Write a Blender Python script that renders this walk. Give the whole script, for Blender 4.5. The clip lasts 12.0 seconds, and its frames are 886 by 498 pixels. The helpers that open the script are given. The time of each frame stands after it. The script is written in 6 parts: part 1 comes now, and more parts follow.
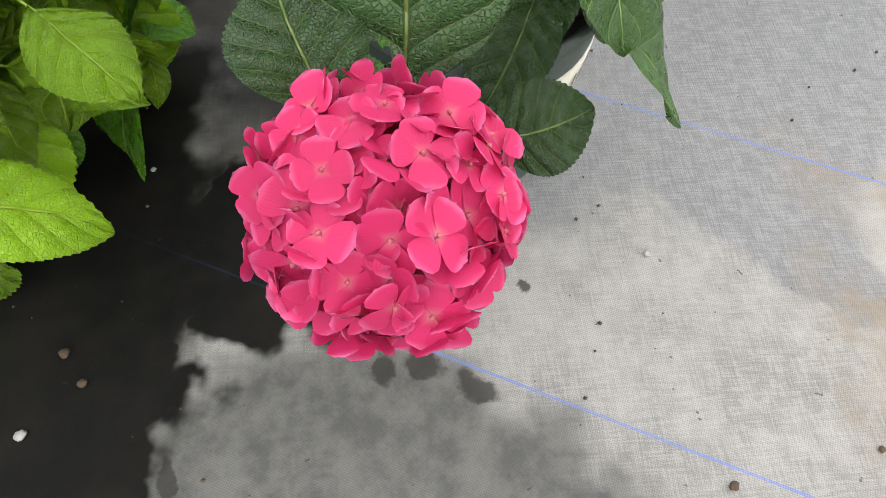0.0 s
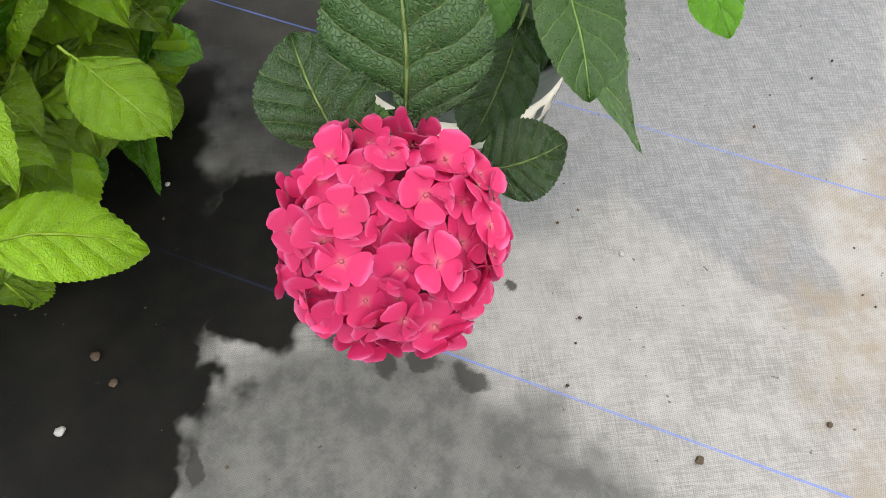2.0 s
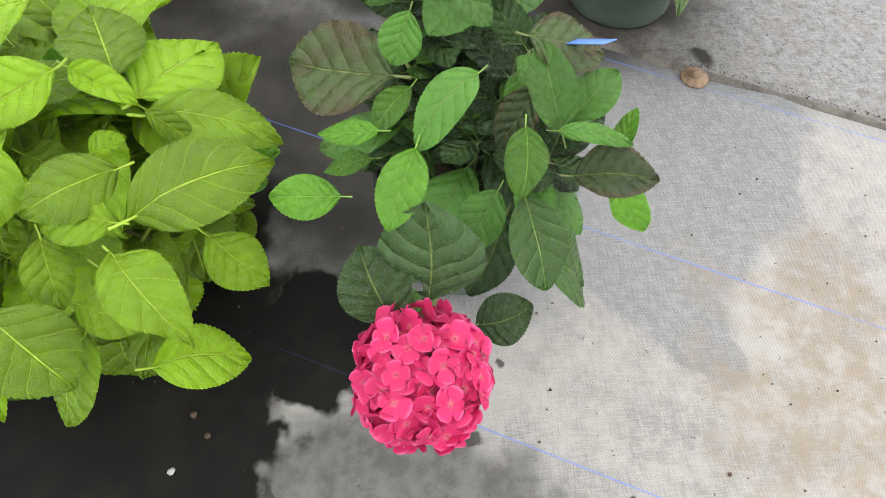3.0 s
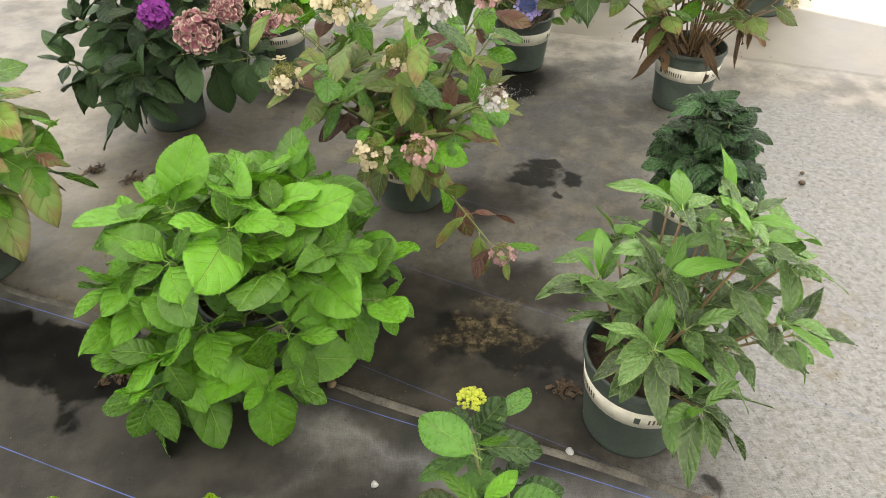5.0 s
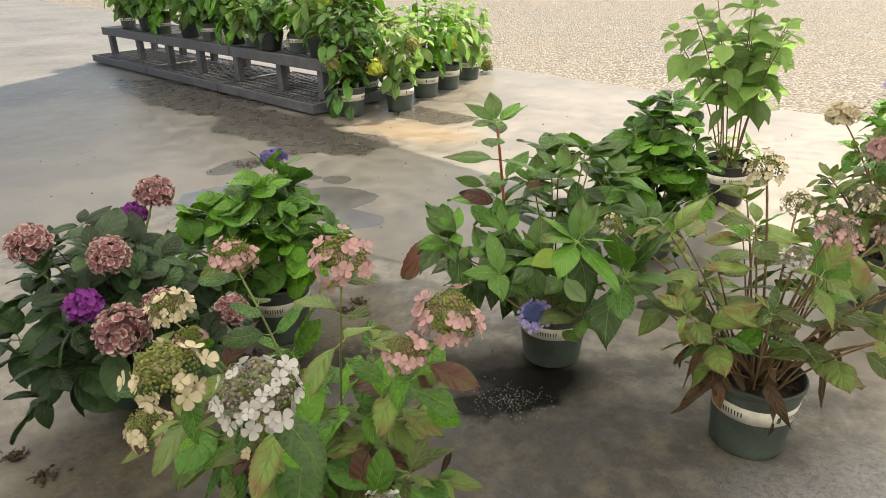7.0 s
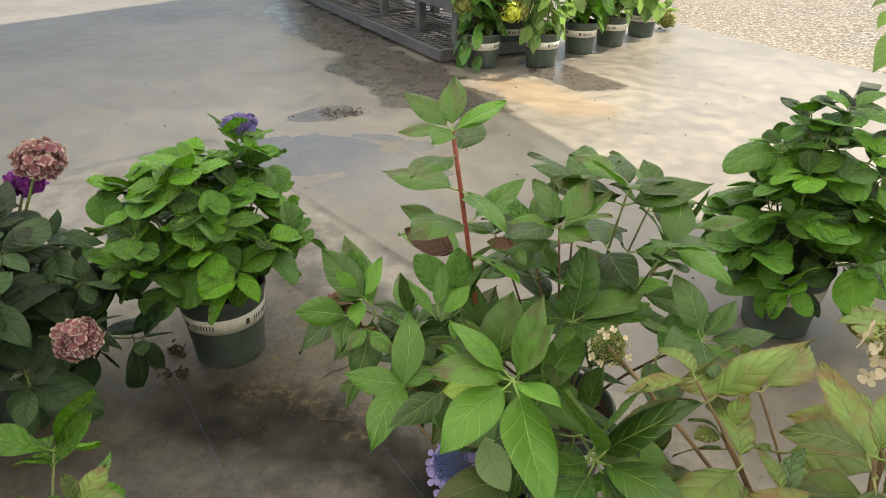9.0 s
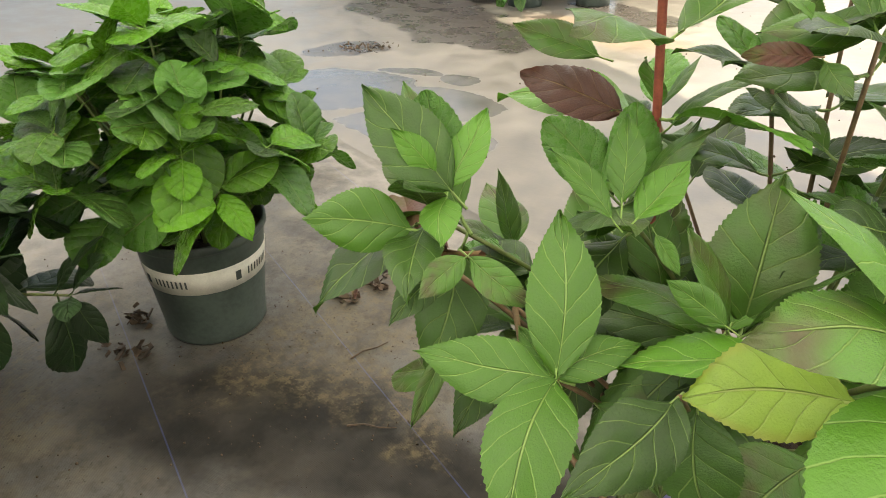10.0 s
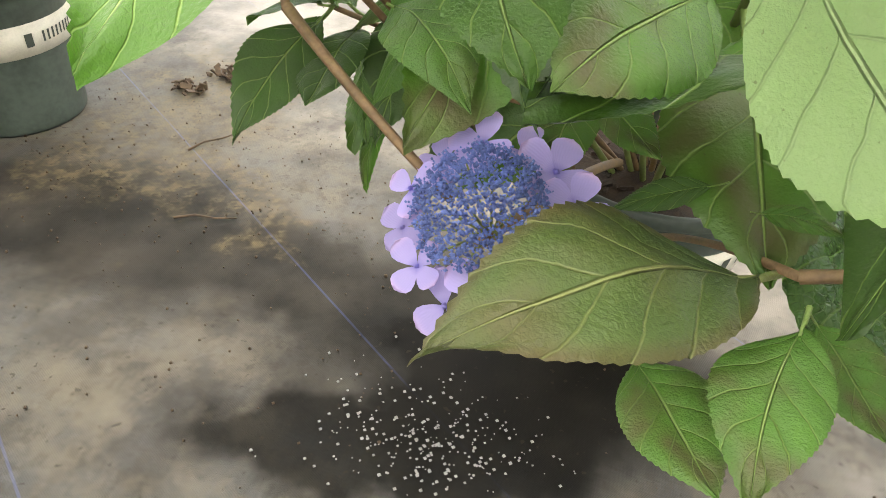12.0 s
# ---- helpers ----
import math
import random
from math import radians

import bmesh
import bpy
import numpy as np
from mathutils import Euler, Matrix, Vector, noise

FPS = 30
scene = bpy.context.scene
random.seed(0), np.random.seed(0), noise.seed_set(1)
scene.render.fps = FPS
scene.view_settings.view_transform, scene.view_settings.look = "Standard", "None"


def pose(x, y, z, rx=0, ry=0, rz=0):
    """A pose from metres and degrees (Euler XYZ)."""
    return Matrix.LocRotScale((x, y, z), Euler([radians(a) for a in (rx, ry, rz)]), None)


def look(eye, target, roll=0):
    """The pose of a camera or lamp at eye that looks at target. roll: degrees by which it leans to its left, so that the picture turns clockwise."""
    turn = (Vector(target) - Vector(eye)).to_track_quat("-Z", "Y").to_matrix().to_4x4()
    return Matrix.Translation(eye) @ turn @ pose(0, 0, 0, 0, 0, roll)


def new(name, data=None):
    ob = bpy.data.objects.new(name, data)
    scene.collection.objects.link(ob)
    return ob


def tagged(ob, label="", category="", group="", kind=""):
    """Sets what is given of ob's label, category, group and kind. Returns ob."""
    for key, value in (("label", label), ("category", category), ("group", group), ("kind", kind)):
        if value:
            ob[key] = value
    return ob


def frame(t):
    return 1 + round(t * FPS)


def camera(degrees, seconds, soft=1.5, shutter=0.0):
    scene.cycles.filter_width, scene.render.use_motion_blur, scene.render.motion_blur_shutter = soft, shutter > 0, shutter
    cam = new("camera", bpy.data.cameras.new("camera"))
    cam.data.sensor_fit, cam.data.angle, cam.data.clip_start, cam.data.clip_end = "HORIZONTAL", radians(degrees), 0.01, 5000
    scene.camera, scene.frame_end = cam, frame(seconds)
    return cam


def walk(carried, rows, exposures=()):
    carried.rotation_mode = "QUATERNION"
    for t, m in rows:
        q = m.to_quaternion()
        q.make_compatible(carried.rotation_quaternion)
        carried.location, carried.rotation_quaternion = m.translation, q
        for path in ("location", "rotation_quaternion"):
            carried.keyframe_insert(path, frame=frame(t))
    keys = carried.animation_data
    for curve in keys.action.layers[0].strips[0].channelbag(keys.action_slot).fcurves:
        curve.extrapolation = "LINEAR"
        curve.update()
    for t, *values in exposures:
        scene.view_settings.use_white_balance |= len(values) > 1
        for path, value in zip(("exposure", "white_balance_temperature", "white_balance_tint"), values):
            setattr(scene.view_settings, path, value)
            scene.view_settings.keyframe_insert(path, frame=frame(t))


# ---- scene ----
cam = camera(67.4, 12.0, soft=0.8)
PATH = [
    (0, (0.011, 0.021, 0.810), (0.122, 1.157, -1.249), 2.0),
    (0.5, (0.015, 0.020, 0.822), (0.140, 1.136, -1.248), 2.1),
    (1, (0.006, 0.021, 0.836), (0.147, 1.126, -1.238), 2.5),
    (1.5, (0.002, 0.008, 0.871), (0.148, 1.103, -1.208), 2.6),
    (2, (0.001, 0.001, 0.900), (0.148, 1.093, -1.179), 2.7),
    (2.5, (-0.001, -0.005, 0.996), (0.148, 1.083, -1.086), 2.9),
    (3, (-0.020, 0.013, 1.277), (0.122, 1.083, -0.816), 3.5),
    (3.5, (-0.077, 0.004, 1.590), (0.074, 1.190, -0.438), 3.4),
    (3.7, (-0.079, 0.018, 1.665), (0.073, 1.259, -0.330), 3.2),
    (5.3, (-0.099, 0.291, 1.784), (0.053, 2.180, 0.388), -1.5),
    (5.5, (-0.102, 0.327, 1.796), (-0.002, 2.277, 0.483), -1.8),
    (6, (0.141, 0.494, 1.893), (0.111, 2.543, 0.736), -2.3),
    (6.5, (0.339, 0.758, 1.884), (0.206, 2.887, 0.890), -2.0),
    (6.7, (0.398, 0.913, 1.895), (0.230, 3.052, 0.926), -1.8),
    (8.3, (1.198, 1.822, 1.873), (0.445, 3.776, 0.798), -0.1),
    (8.5, (1.189, 2.032, 1.820), (0.397, 3.958, 0.725), -0.2),
    (9, (1.055, 2.370, 1.761), (0.222, 4.255, 0.623), 0.4),
    (9.5, (0.686, 2.699, 1.616), (-0.138, 4.561, 0.434), 1.3),
    (10, (0.600, 2.928, 1.178), (-0.271, 4.766, -0.008), 0.1),
    (10.5, (0.598, 3.006, 0.956), (-0.218, 4.839, -0.275), 0.8),
    (11, (0.644, 3.033, 0.865), (-0.081, 4.816, -0.490), 1.9),
    (11.5, (0.690, 3.060, 0.830), (0.059, 4.794, -0.632), 2.7),
    (12, (0.706, 3.076, 0.819), (0.158, 4.794, -0.693), 3.5),
]
walk(cam, [(t, look(eye, target, roll)) for t, eye, target, roll in PATH],
     [(0, 1.5, 6500, 10), (2.5, 1.55, 6500, 10), (3.7, 1.7, 6600, 10), (5.3, 1.6, 7350, 8), (6.0, 1.3, 7500, 8), (6.7, 1.04, 7500, 8), (8.3, 1.0, 7400, 7), (9.0, 1.05, 7400, 7), (9.5, 1.14, 7450, 7),
      (10.0, 1.5, 7500, 8), (10.5, 1.88, 7400, 8), (11.0, 2.15, 7250, 9), (12.0, 2.32, 7150, 9)])

# ---- world, sun, exposure ----
SUN_EL = radians(52)
SUN_AZ = math.atan2(0.66, 0.75)
world = bpy.data.worlds.new("World")
scene.world = world
world.use_nodes = True
wn = world.node_tree
sky = wn.nodes.new("ShaderNodeTexSky")
sky.sky_type, sky.sun_disc = "NISHITA", False
sky.sun_elevation, sky.sun_rotation = SUN_EL, SUN_AZ
sky.air_density, sky.dust_density, sky.ozone_density = 1.0, 2.5, 1.0
wn.links.new(sky.outputs[0], wn.nodes["Background"].inputs["Color"])
wn.nodes["Background"].inputs["Strength"].default_value = 0.12
sun_vec = Vector((math.sin(SUN_AZ) * math.cos(SUN_EL), math.cos(SUN_AZ) * math.cos(SUN_EL), math.sin(SUN_EL)))
sun = new("sun", bpy.data.lights.new("sun", "SUN"))
sun.data.energy, sun.data.angle, sun.data.color = 4.0, radians(0.6), (1.0, 0.93, 0.82)
sun.matrix_world = look(sun_vec * 30, (0, 0, 0))


# ---- material helpers ----
class Nodes:
    def __init__(self, name):
        self.mat = bpy.data.materials.new(name)
        self.mat.use_nodes = True
        self.tree = self.mat.node_tree
        self.bsdf = self.tree.nodes["Principled BSDF"]
        self.out = self.tree.nodes["Material Output"]

    def add(self, kind, **props):
        n = self.tree.nodes.new(kind)
        for k, v in props.items():
            setattr(n, k, v)
        return n

    def put(self, socket, value):
        if isinstance(value, bpy.types.NodeSocket):
            self.tree.links.new(value, socket)
        elif isinstance(value, (tuple, list)) and len(value) == 3 and socket.type == "RGBA":
            socket.default_value = (*value, 1)
        else:
            socket.default_value = value

    def math(self, op, a, b=0.0, c=0.0):
        n = self.add("ShaderNodeMath", operation=op)
        for s, v in zip(n.inputs, (a, b, c)):
            self.put(s, v)
        return n.outputs[0]

    def step(self, x, lo, hi, a=0.0, b=1.0):
        n = self.add("ShaderNodeMapRange", interpolation_type="SMOOTHSTEP")
        for s, v in zip(n.inputs, (x, lo, hi, a, b)):
            self.put(s, v)
        return n.outputs[0]

    def mix(self, f, a, b, mode="MIX"):
        n = self.add("ShaderNodeMix", data_type="RGBA", blend_type=mode)
        self.put(n.inputs[0], f)
        self.put(n.inputs[6], a)
        self.put(n.inputs[7], b)
        return n.outputs[2]

    def coord(self, which="Object"):
        return self.add("ShaderNodeTexCoord").outputs[which]

    def noise(self, vec, scale, detail=3.0, rough=0.55, dist=0.0):
        n = self.add("ShaderNodeTexNoise")
        self.put(n.inputs["Vector"], vec)
        for k, v in (("Scale", scale), ("Detail", detail), ("Roughness", rough), ("Distortion", dist)):
            n.inputs[k].default_value = v
        return n.outputs["Fac"]

    def bump(self, h, strength=0.3, distance=0.01, normal=None):
        n = self.add("ShaderNodeBump")
        n.inputs["Strength"].default_value, n.inputs["Distance"].default_value = strength, distance
        self.put(n.inputs["Height"], h)
        if normal:
            self.put(n.inputs["Normal"], normal)
        return n.outputs[0]

    def set(self, **kw):
        names = {"color": "Base Color", "rough": "Roughness", "metal": "Metallic", "spec": "Specular IOR Level", "normal": "Normal"}
        for k, v in kw.items():
            self.put(self.bsdf.inputs[names[k]], v)
        return self


def plain(name, color, rough=0.6, metal=0.0, vary=0.25, scale=18.0, bump=0.15, spec=0.5):
    n = Nodes(name)
    co = n.coord()
    a, b = n.noise(co, scale), n.noise(co, scale * 9, 4)
    f = n.math("ADD", n.math("MULTIPLY", a, 0.65), n.math("MULTIPLY", b, 0.35))
    dark = tuple(c * (1 - vary) for c in color)
    lite = tuple(min(1, c * (1 + vary)) for c in color)
    n.set(color=n.mix(n.step(f, 0.3, 0.7), dark, lite), rough=n.step(a, 0.2, 0.8, rough - 0.1, rough + 0.1), metal=metal, spec=spec,
          normal=n.bump(b, bump, 0.003))
    return n.mat


def leaf_material(name, base, vein, edge=None, rough=0.45, through_col=None, veins=5.6, quilt=0.6, amount=0.17, vary=0.6, blotch=None, lines_amt=0.45, net_amt=0.12, rugose=0.05, spec=0.5):
    """Leaf blade: light midrib and side veins, quilted relief, blade colour varied from leaf to leaf."""
    n = Nodes(name)
    uv = n.add("ShaderNodeSeparateXYZ")
    n.put(uv.inputs[0], n.coord("UV"))
    co = n.coord()
    au = n.math("ABSOLUTE", n.math("SUBTRACT", n.math("MULTIPLY", uv.outputs[0], 2.0), 1.0))
    v = uv.outputs[1]
    rnd = n.math("FRACT", n.math("ADD", n.add("ShaderNodeObjectInfo").outputs["Random"], n.add("ShaderNodeNewGeometry").outputs["Random Per Island"]))
    wob = n.math("MULTIPLY", n.math("SUBTRACT", n.noise(co, 6.0), 0.5), 0.05)
    mid = n.step(au, 0.012, 0.042, 1.0, 0.0)
    ph = n.math("FRACT", n.math("MULTIPLY", n.math("ADD", n.math("SUBTRACT", v, n.math("MULTIPLY", n.math("POWER", au, 0.85), 0.26)), wob), veins))
    d = n.math("MULTIPLY", n.math("ABSOLUTE", n.math("SUBTRACT", ph, 0.5)), 2.0)
    side = n.step(d, 0.90, 0.985)
    net = n.add("ShaderNodeTexVoronoi", feature="DISTANCE_TO_EDGE")
    n.put(net.inputs["Vector"], co)
    net.inputs["Scale"].default_value = 40.0
    fine = n.step(net.outputs[0], 0.0, 0.16, 1.0, 0.0)
    lines = n.math("MAXIMUM", mid, n.math("MAXIMUM", n.math("MULTIPLY", side, lines_amt), n.math("MULTIPLY", fine, net_amt)))
    big = n.noise(co, 3.0)
    dark = tuple(c * (1 - vary) for c in base)
    lite = tuple(c * (1 + vary) for c in base)
    col = n.mix(n.step(n.math("ADD", n.math("MULTIPLY", rnd, 0.75), n.math("MULTIPLY", big, 0.5)), 0.2, 1.05), dark, lite)
    if blotch:
        bl = n.math("MULTIPLY", n.step(n.noise(co, 2.2, 2), 0.42, 0.68), n.step(rnd, 0.35, 0.8))
        col = n.mix(bl, col, blotch)
    if edge:
        col = n.mix(n.math("MULTIPLY", n.step(au, 0.7, 1.0), 0.7), col, edge)
    spots = n.math("MULTIPLY", n.step(n.noise(co, 34.0, 2), 0.70, 0.76), n.step(rnd, 0.5, 0.9))
    col = n.mix(n.math("MULTIPLY", spots, 0.7), col, (0.06, 0.045, 0.02))
    col = n.mix(lines, col, vein)
    h = n.math("ADD", n.math("MULTIPLY", n.math("SUBTRACT", 1.0, n.math("MULTIPLY", d, d)), quilt * 0.42), n.math("MULTIPLY", n.noise(co, 60.0, 2), 0.1))
    h = n.math("SUBTRACT", h, n.math("MULTIPLY", n.math("MAXIMUM", mid, n.math("MAXIMUM", n.math("MULTIPLY", side, 0.12), n.math("MULTIPLY", fine, rugose))), 0.6))
    nor = n.bump(h, 0.85, 0.012)
    n.set(color=col, rough=n.step(n.noise(co, 12.0), 0.3, 0.7, rough - 0.10, rough + 0.08), spec=spec, normal=nor)
    tr = n.add("ShaderNodeBsdfTranslucent")
    n.put(tr.inputs["Color"], n.mix(0.5, col, through_col or tuple(min(1, c * 2.2) for c in base)))
    ms = n.add("ShaderNodeMixShader")
    ms.inputs[0].default_value = amount
    n.tree.links.new(n.bsdf.outputs[0], ms.inputs[1])
    n.tree.links.new(tr.outputs[0], ms.inputs[2])
    n.tree.links.new(ms.outputs[0], n.out.inputs[0])
    return n.mat


def petal_material(name, centre, mid, rim, rough=0.55, amount=0.3, vary=0.18, per_object=True, rim_at=0.85):
    """Petal: colour from the eye of the floret to its rim, fine veins, slight change from floret to floret."""
    n = Nodes(name)
    uv = n.add("ShaderNodeSeparateXYZ")
    n.put(uv.inputs[0], n.coord("UV"))
    co = n.coord()
    v = uv.outputs[1]
    col = n.mix(n.step(v, 0.03, 0.30), centre, mid)
    col = n.mix(n.step(n.math("ADD", v, n.math("MULTIPLY", n.noise(co, 70.0, 2), 0.25)), rim_at, rim_at + 0.35), col, rim)
    if per_object:
        rnd = n.add("ShaderNodeObjectInfo").outputs["Random"]
    else:
        rnd = n.add("ShaderNodeNewGeometry").outputs["Random Per Island"]
    col = n.mix(n.step(rnd, 0.0, 1.0, 0.0, vary * 2), col, tuple(c * 0.55 for c in mid))
    vein = n.math("ABSOLUTE", n.math("SINE", n.math("MULTIPLY", uv.outputs[0], 34.0)))
    col = n.mix(n.step(vein, 0.0, 0.3, 0.12, 0.0), col, tuple(c * 0.5 for c in mid))
    n.set(color=col, rough=rough, spec=0.3, normal=n.bump(n.math("ADD", vein, n.noise(co, 200.0)), 0.12, 0.002))
    tr = n.add("ShaderNodeBsdfTranslucent")
    n.put(tr.inputs["Color"], col)
    ms = n.add("ShaderNodeMixShader")
    ms.inputs[0].default_value = amount
    n.tree.links.new(n.bsdf.outputs[0], ms.inputs[1])
    n.tree.links.new(tr.outputs[0], ms.inputs[2])
    n.tree.links.new(ms.outputs[0], n.out.inputs[0])
    return n.mat


def blob_mask(n, co, ellipses, wob=0.10, wob_scale=5.0, soft=0.06):
    """1 inside any of the ellipses (x, y, rx, ry, degrees), with an uneven edge."""
    nz = n.add("ShaderNodeTexNoise")
    n.put(nz.inputs["Vector"], co)
    nz.inputs["Scale"].default_value, nz.inputs["Detail"].default_value = wob_scale, 4
    sub = n.add("ShaderNodeVectorMath", operation="SUBTRACT")
    n.put(sub.inputs[0], nz.outputs["Color"])
    sub.inputs[1].default_value = (0.5, 0.5, 0.5)
    mad = n.add("ShaderNodeVectorMath", operation="MULTIPLY_ADD")
    n.put(mad.inputs[0], sub.outputs[0])
    mad.inputs[1].default_value = (wob * 4, wob * 4, 0)
    n.put(mad.inputs[2], co)
    best = None
    for x, y, rx, ry, a in ellipses:
        m = n.add("ShaderNodeMapping", vector_type="TEXTURE")
        n.put(m.inputs["Vector"], mad.outputs[0])
        m.inputs["Location"].default_value = (x, y, 0)
        m.inputs["Rotation"].default_value = (0, 0, radians(a))
        m.inputs["Scale"].default_value = (rx, ry, 100)
        ln = n.add("ShaderNodeVectorMath", operation="LENGTH")
        n.put(ln.inputs[0], m.outputs[0])
        best = ln.outputs["Value"] if best is None else n.math("MINIMUM", best, ln.outputs["Value"])
    return n.step(best, 1.0 - soft, 1.0 + soft, 1.0, 0.0)


# wet runoff, damp, sand and painted shade on the floor: x, y, half-widths, turn
# runoff; the patches by the lime plant also paint in the shade there
WET_SHADE = [(-0.66, 0.60, 0.44, 0.48, 10), (-0.475, 0.22, 0.165, 0.30, -8), (-0.17, 0.50, 0.15, 0.16, -20), (-0.40, 0.28, 0.13, 0.15, 0), (-0.37, 0.10, 0.09, 0.16, 0), 
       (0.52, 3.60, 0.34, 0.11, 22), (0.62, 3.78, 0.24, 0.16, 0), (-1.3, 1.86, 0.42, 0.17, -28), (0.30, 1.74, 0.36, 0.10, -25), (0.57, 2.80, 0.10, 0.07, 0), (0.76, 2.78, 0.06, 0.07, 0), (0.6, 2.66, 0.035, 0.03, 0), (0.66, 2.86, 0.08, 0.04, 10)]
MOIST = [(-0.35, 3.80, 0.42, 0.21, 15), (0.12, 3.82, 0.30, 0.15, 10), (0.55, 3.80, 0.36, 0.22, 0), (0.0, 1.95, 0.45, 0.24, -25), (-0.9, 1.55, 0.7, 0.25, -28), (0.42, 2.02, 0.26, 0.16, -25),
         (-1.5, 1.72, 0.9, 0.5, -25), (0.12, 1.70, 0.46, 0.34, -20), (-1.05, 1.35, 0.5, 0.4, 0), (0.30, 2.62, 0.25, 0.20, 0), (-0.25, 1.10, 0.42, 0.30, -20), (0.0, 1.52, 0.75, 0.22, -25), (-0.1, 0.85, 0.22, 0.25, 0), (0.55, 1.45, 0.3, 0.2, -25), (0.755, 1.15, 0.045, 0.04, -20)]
DROPS = [(-0.028, 0.297, 0.012, 0.026, 0), (0.018, 0.297, 0.025, 0.014, -35), (0.080, 0.266, 0.025, 0.015, -30), (-0.285, 0.178, 0.011, 0.022, 0), (0.16, 0.40, 0.012, 0.014, 0)]
FRONT = [(-0.10, 0.17, 0.24, 0.17, 15), (0.10, 0.10, 0.2, 0.12, 0), (-0.2, 0.02, 0.25, 0.16, 0)]
# the front right ellipses paint the soft roof-shadow edge as grey cloth
DAMP_SHADE = [(0.50, 0.62, 0.22, 0.22, -20), (0.72, 1.0, 0.24, 0.50, -10), (0.55, 0.42, 0.10, 0.08, -30), (0.1, 1.0, 0.5, 0.5, 0), (0.9, 3.0, 0.9, 0.7, 0), (0.4, 3.1, 0.6, 0.5, 0)]
SAND = [(0.20, 1.80, 0.16, 0.12, 0), (-1.25, 2.05, 0.22, 0.12, -30), (-0.2, 4.05, 0.22, 0.14, -20), (0.05, 3.95, 0.12, 0.1, 0), (-1.4, 2.5, 0.36, 0.13, -25), (0.22, 1.86, 0.14, 0.10, 0), (-0.36, 4.25, 0.20, 0.42, -15), (1.45, 1.85, 0.07, 0.34, -25), (0.82, 0.28, 0.25, 0.3, 0), (-1.55, 3.3, 0.8, 0.7, 0)]


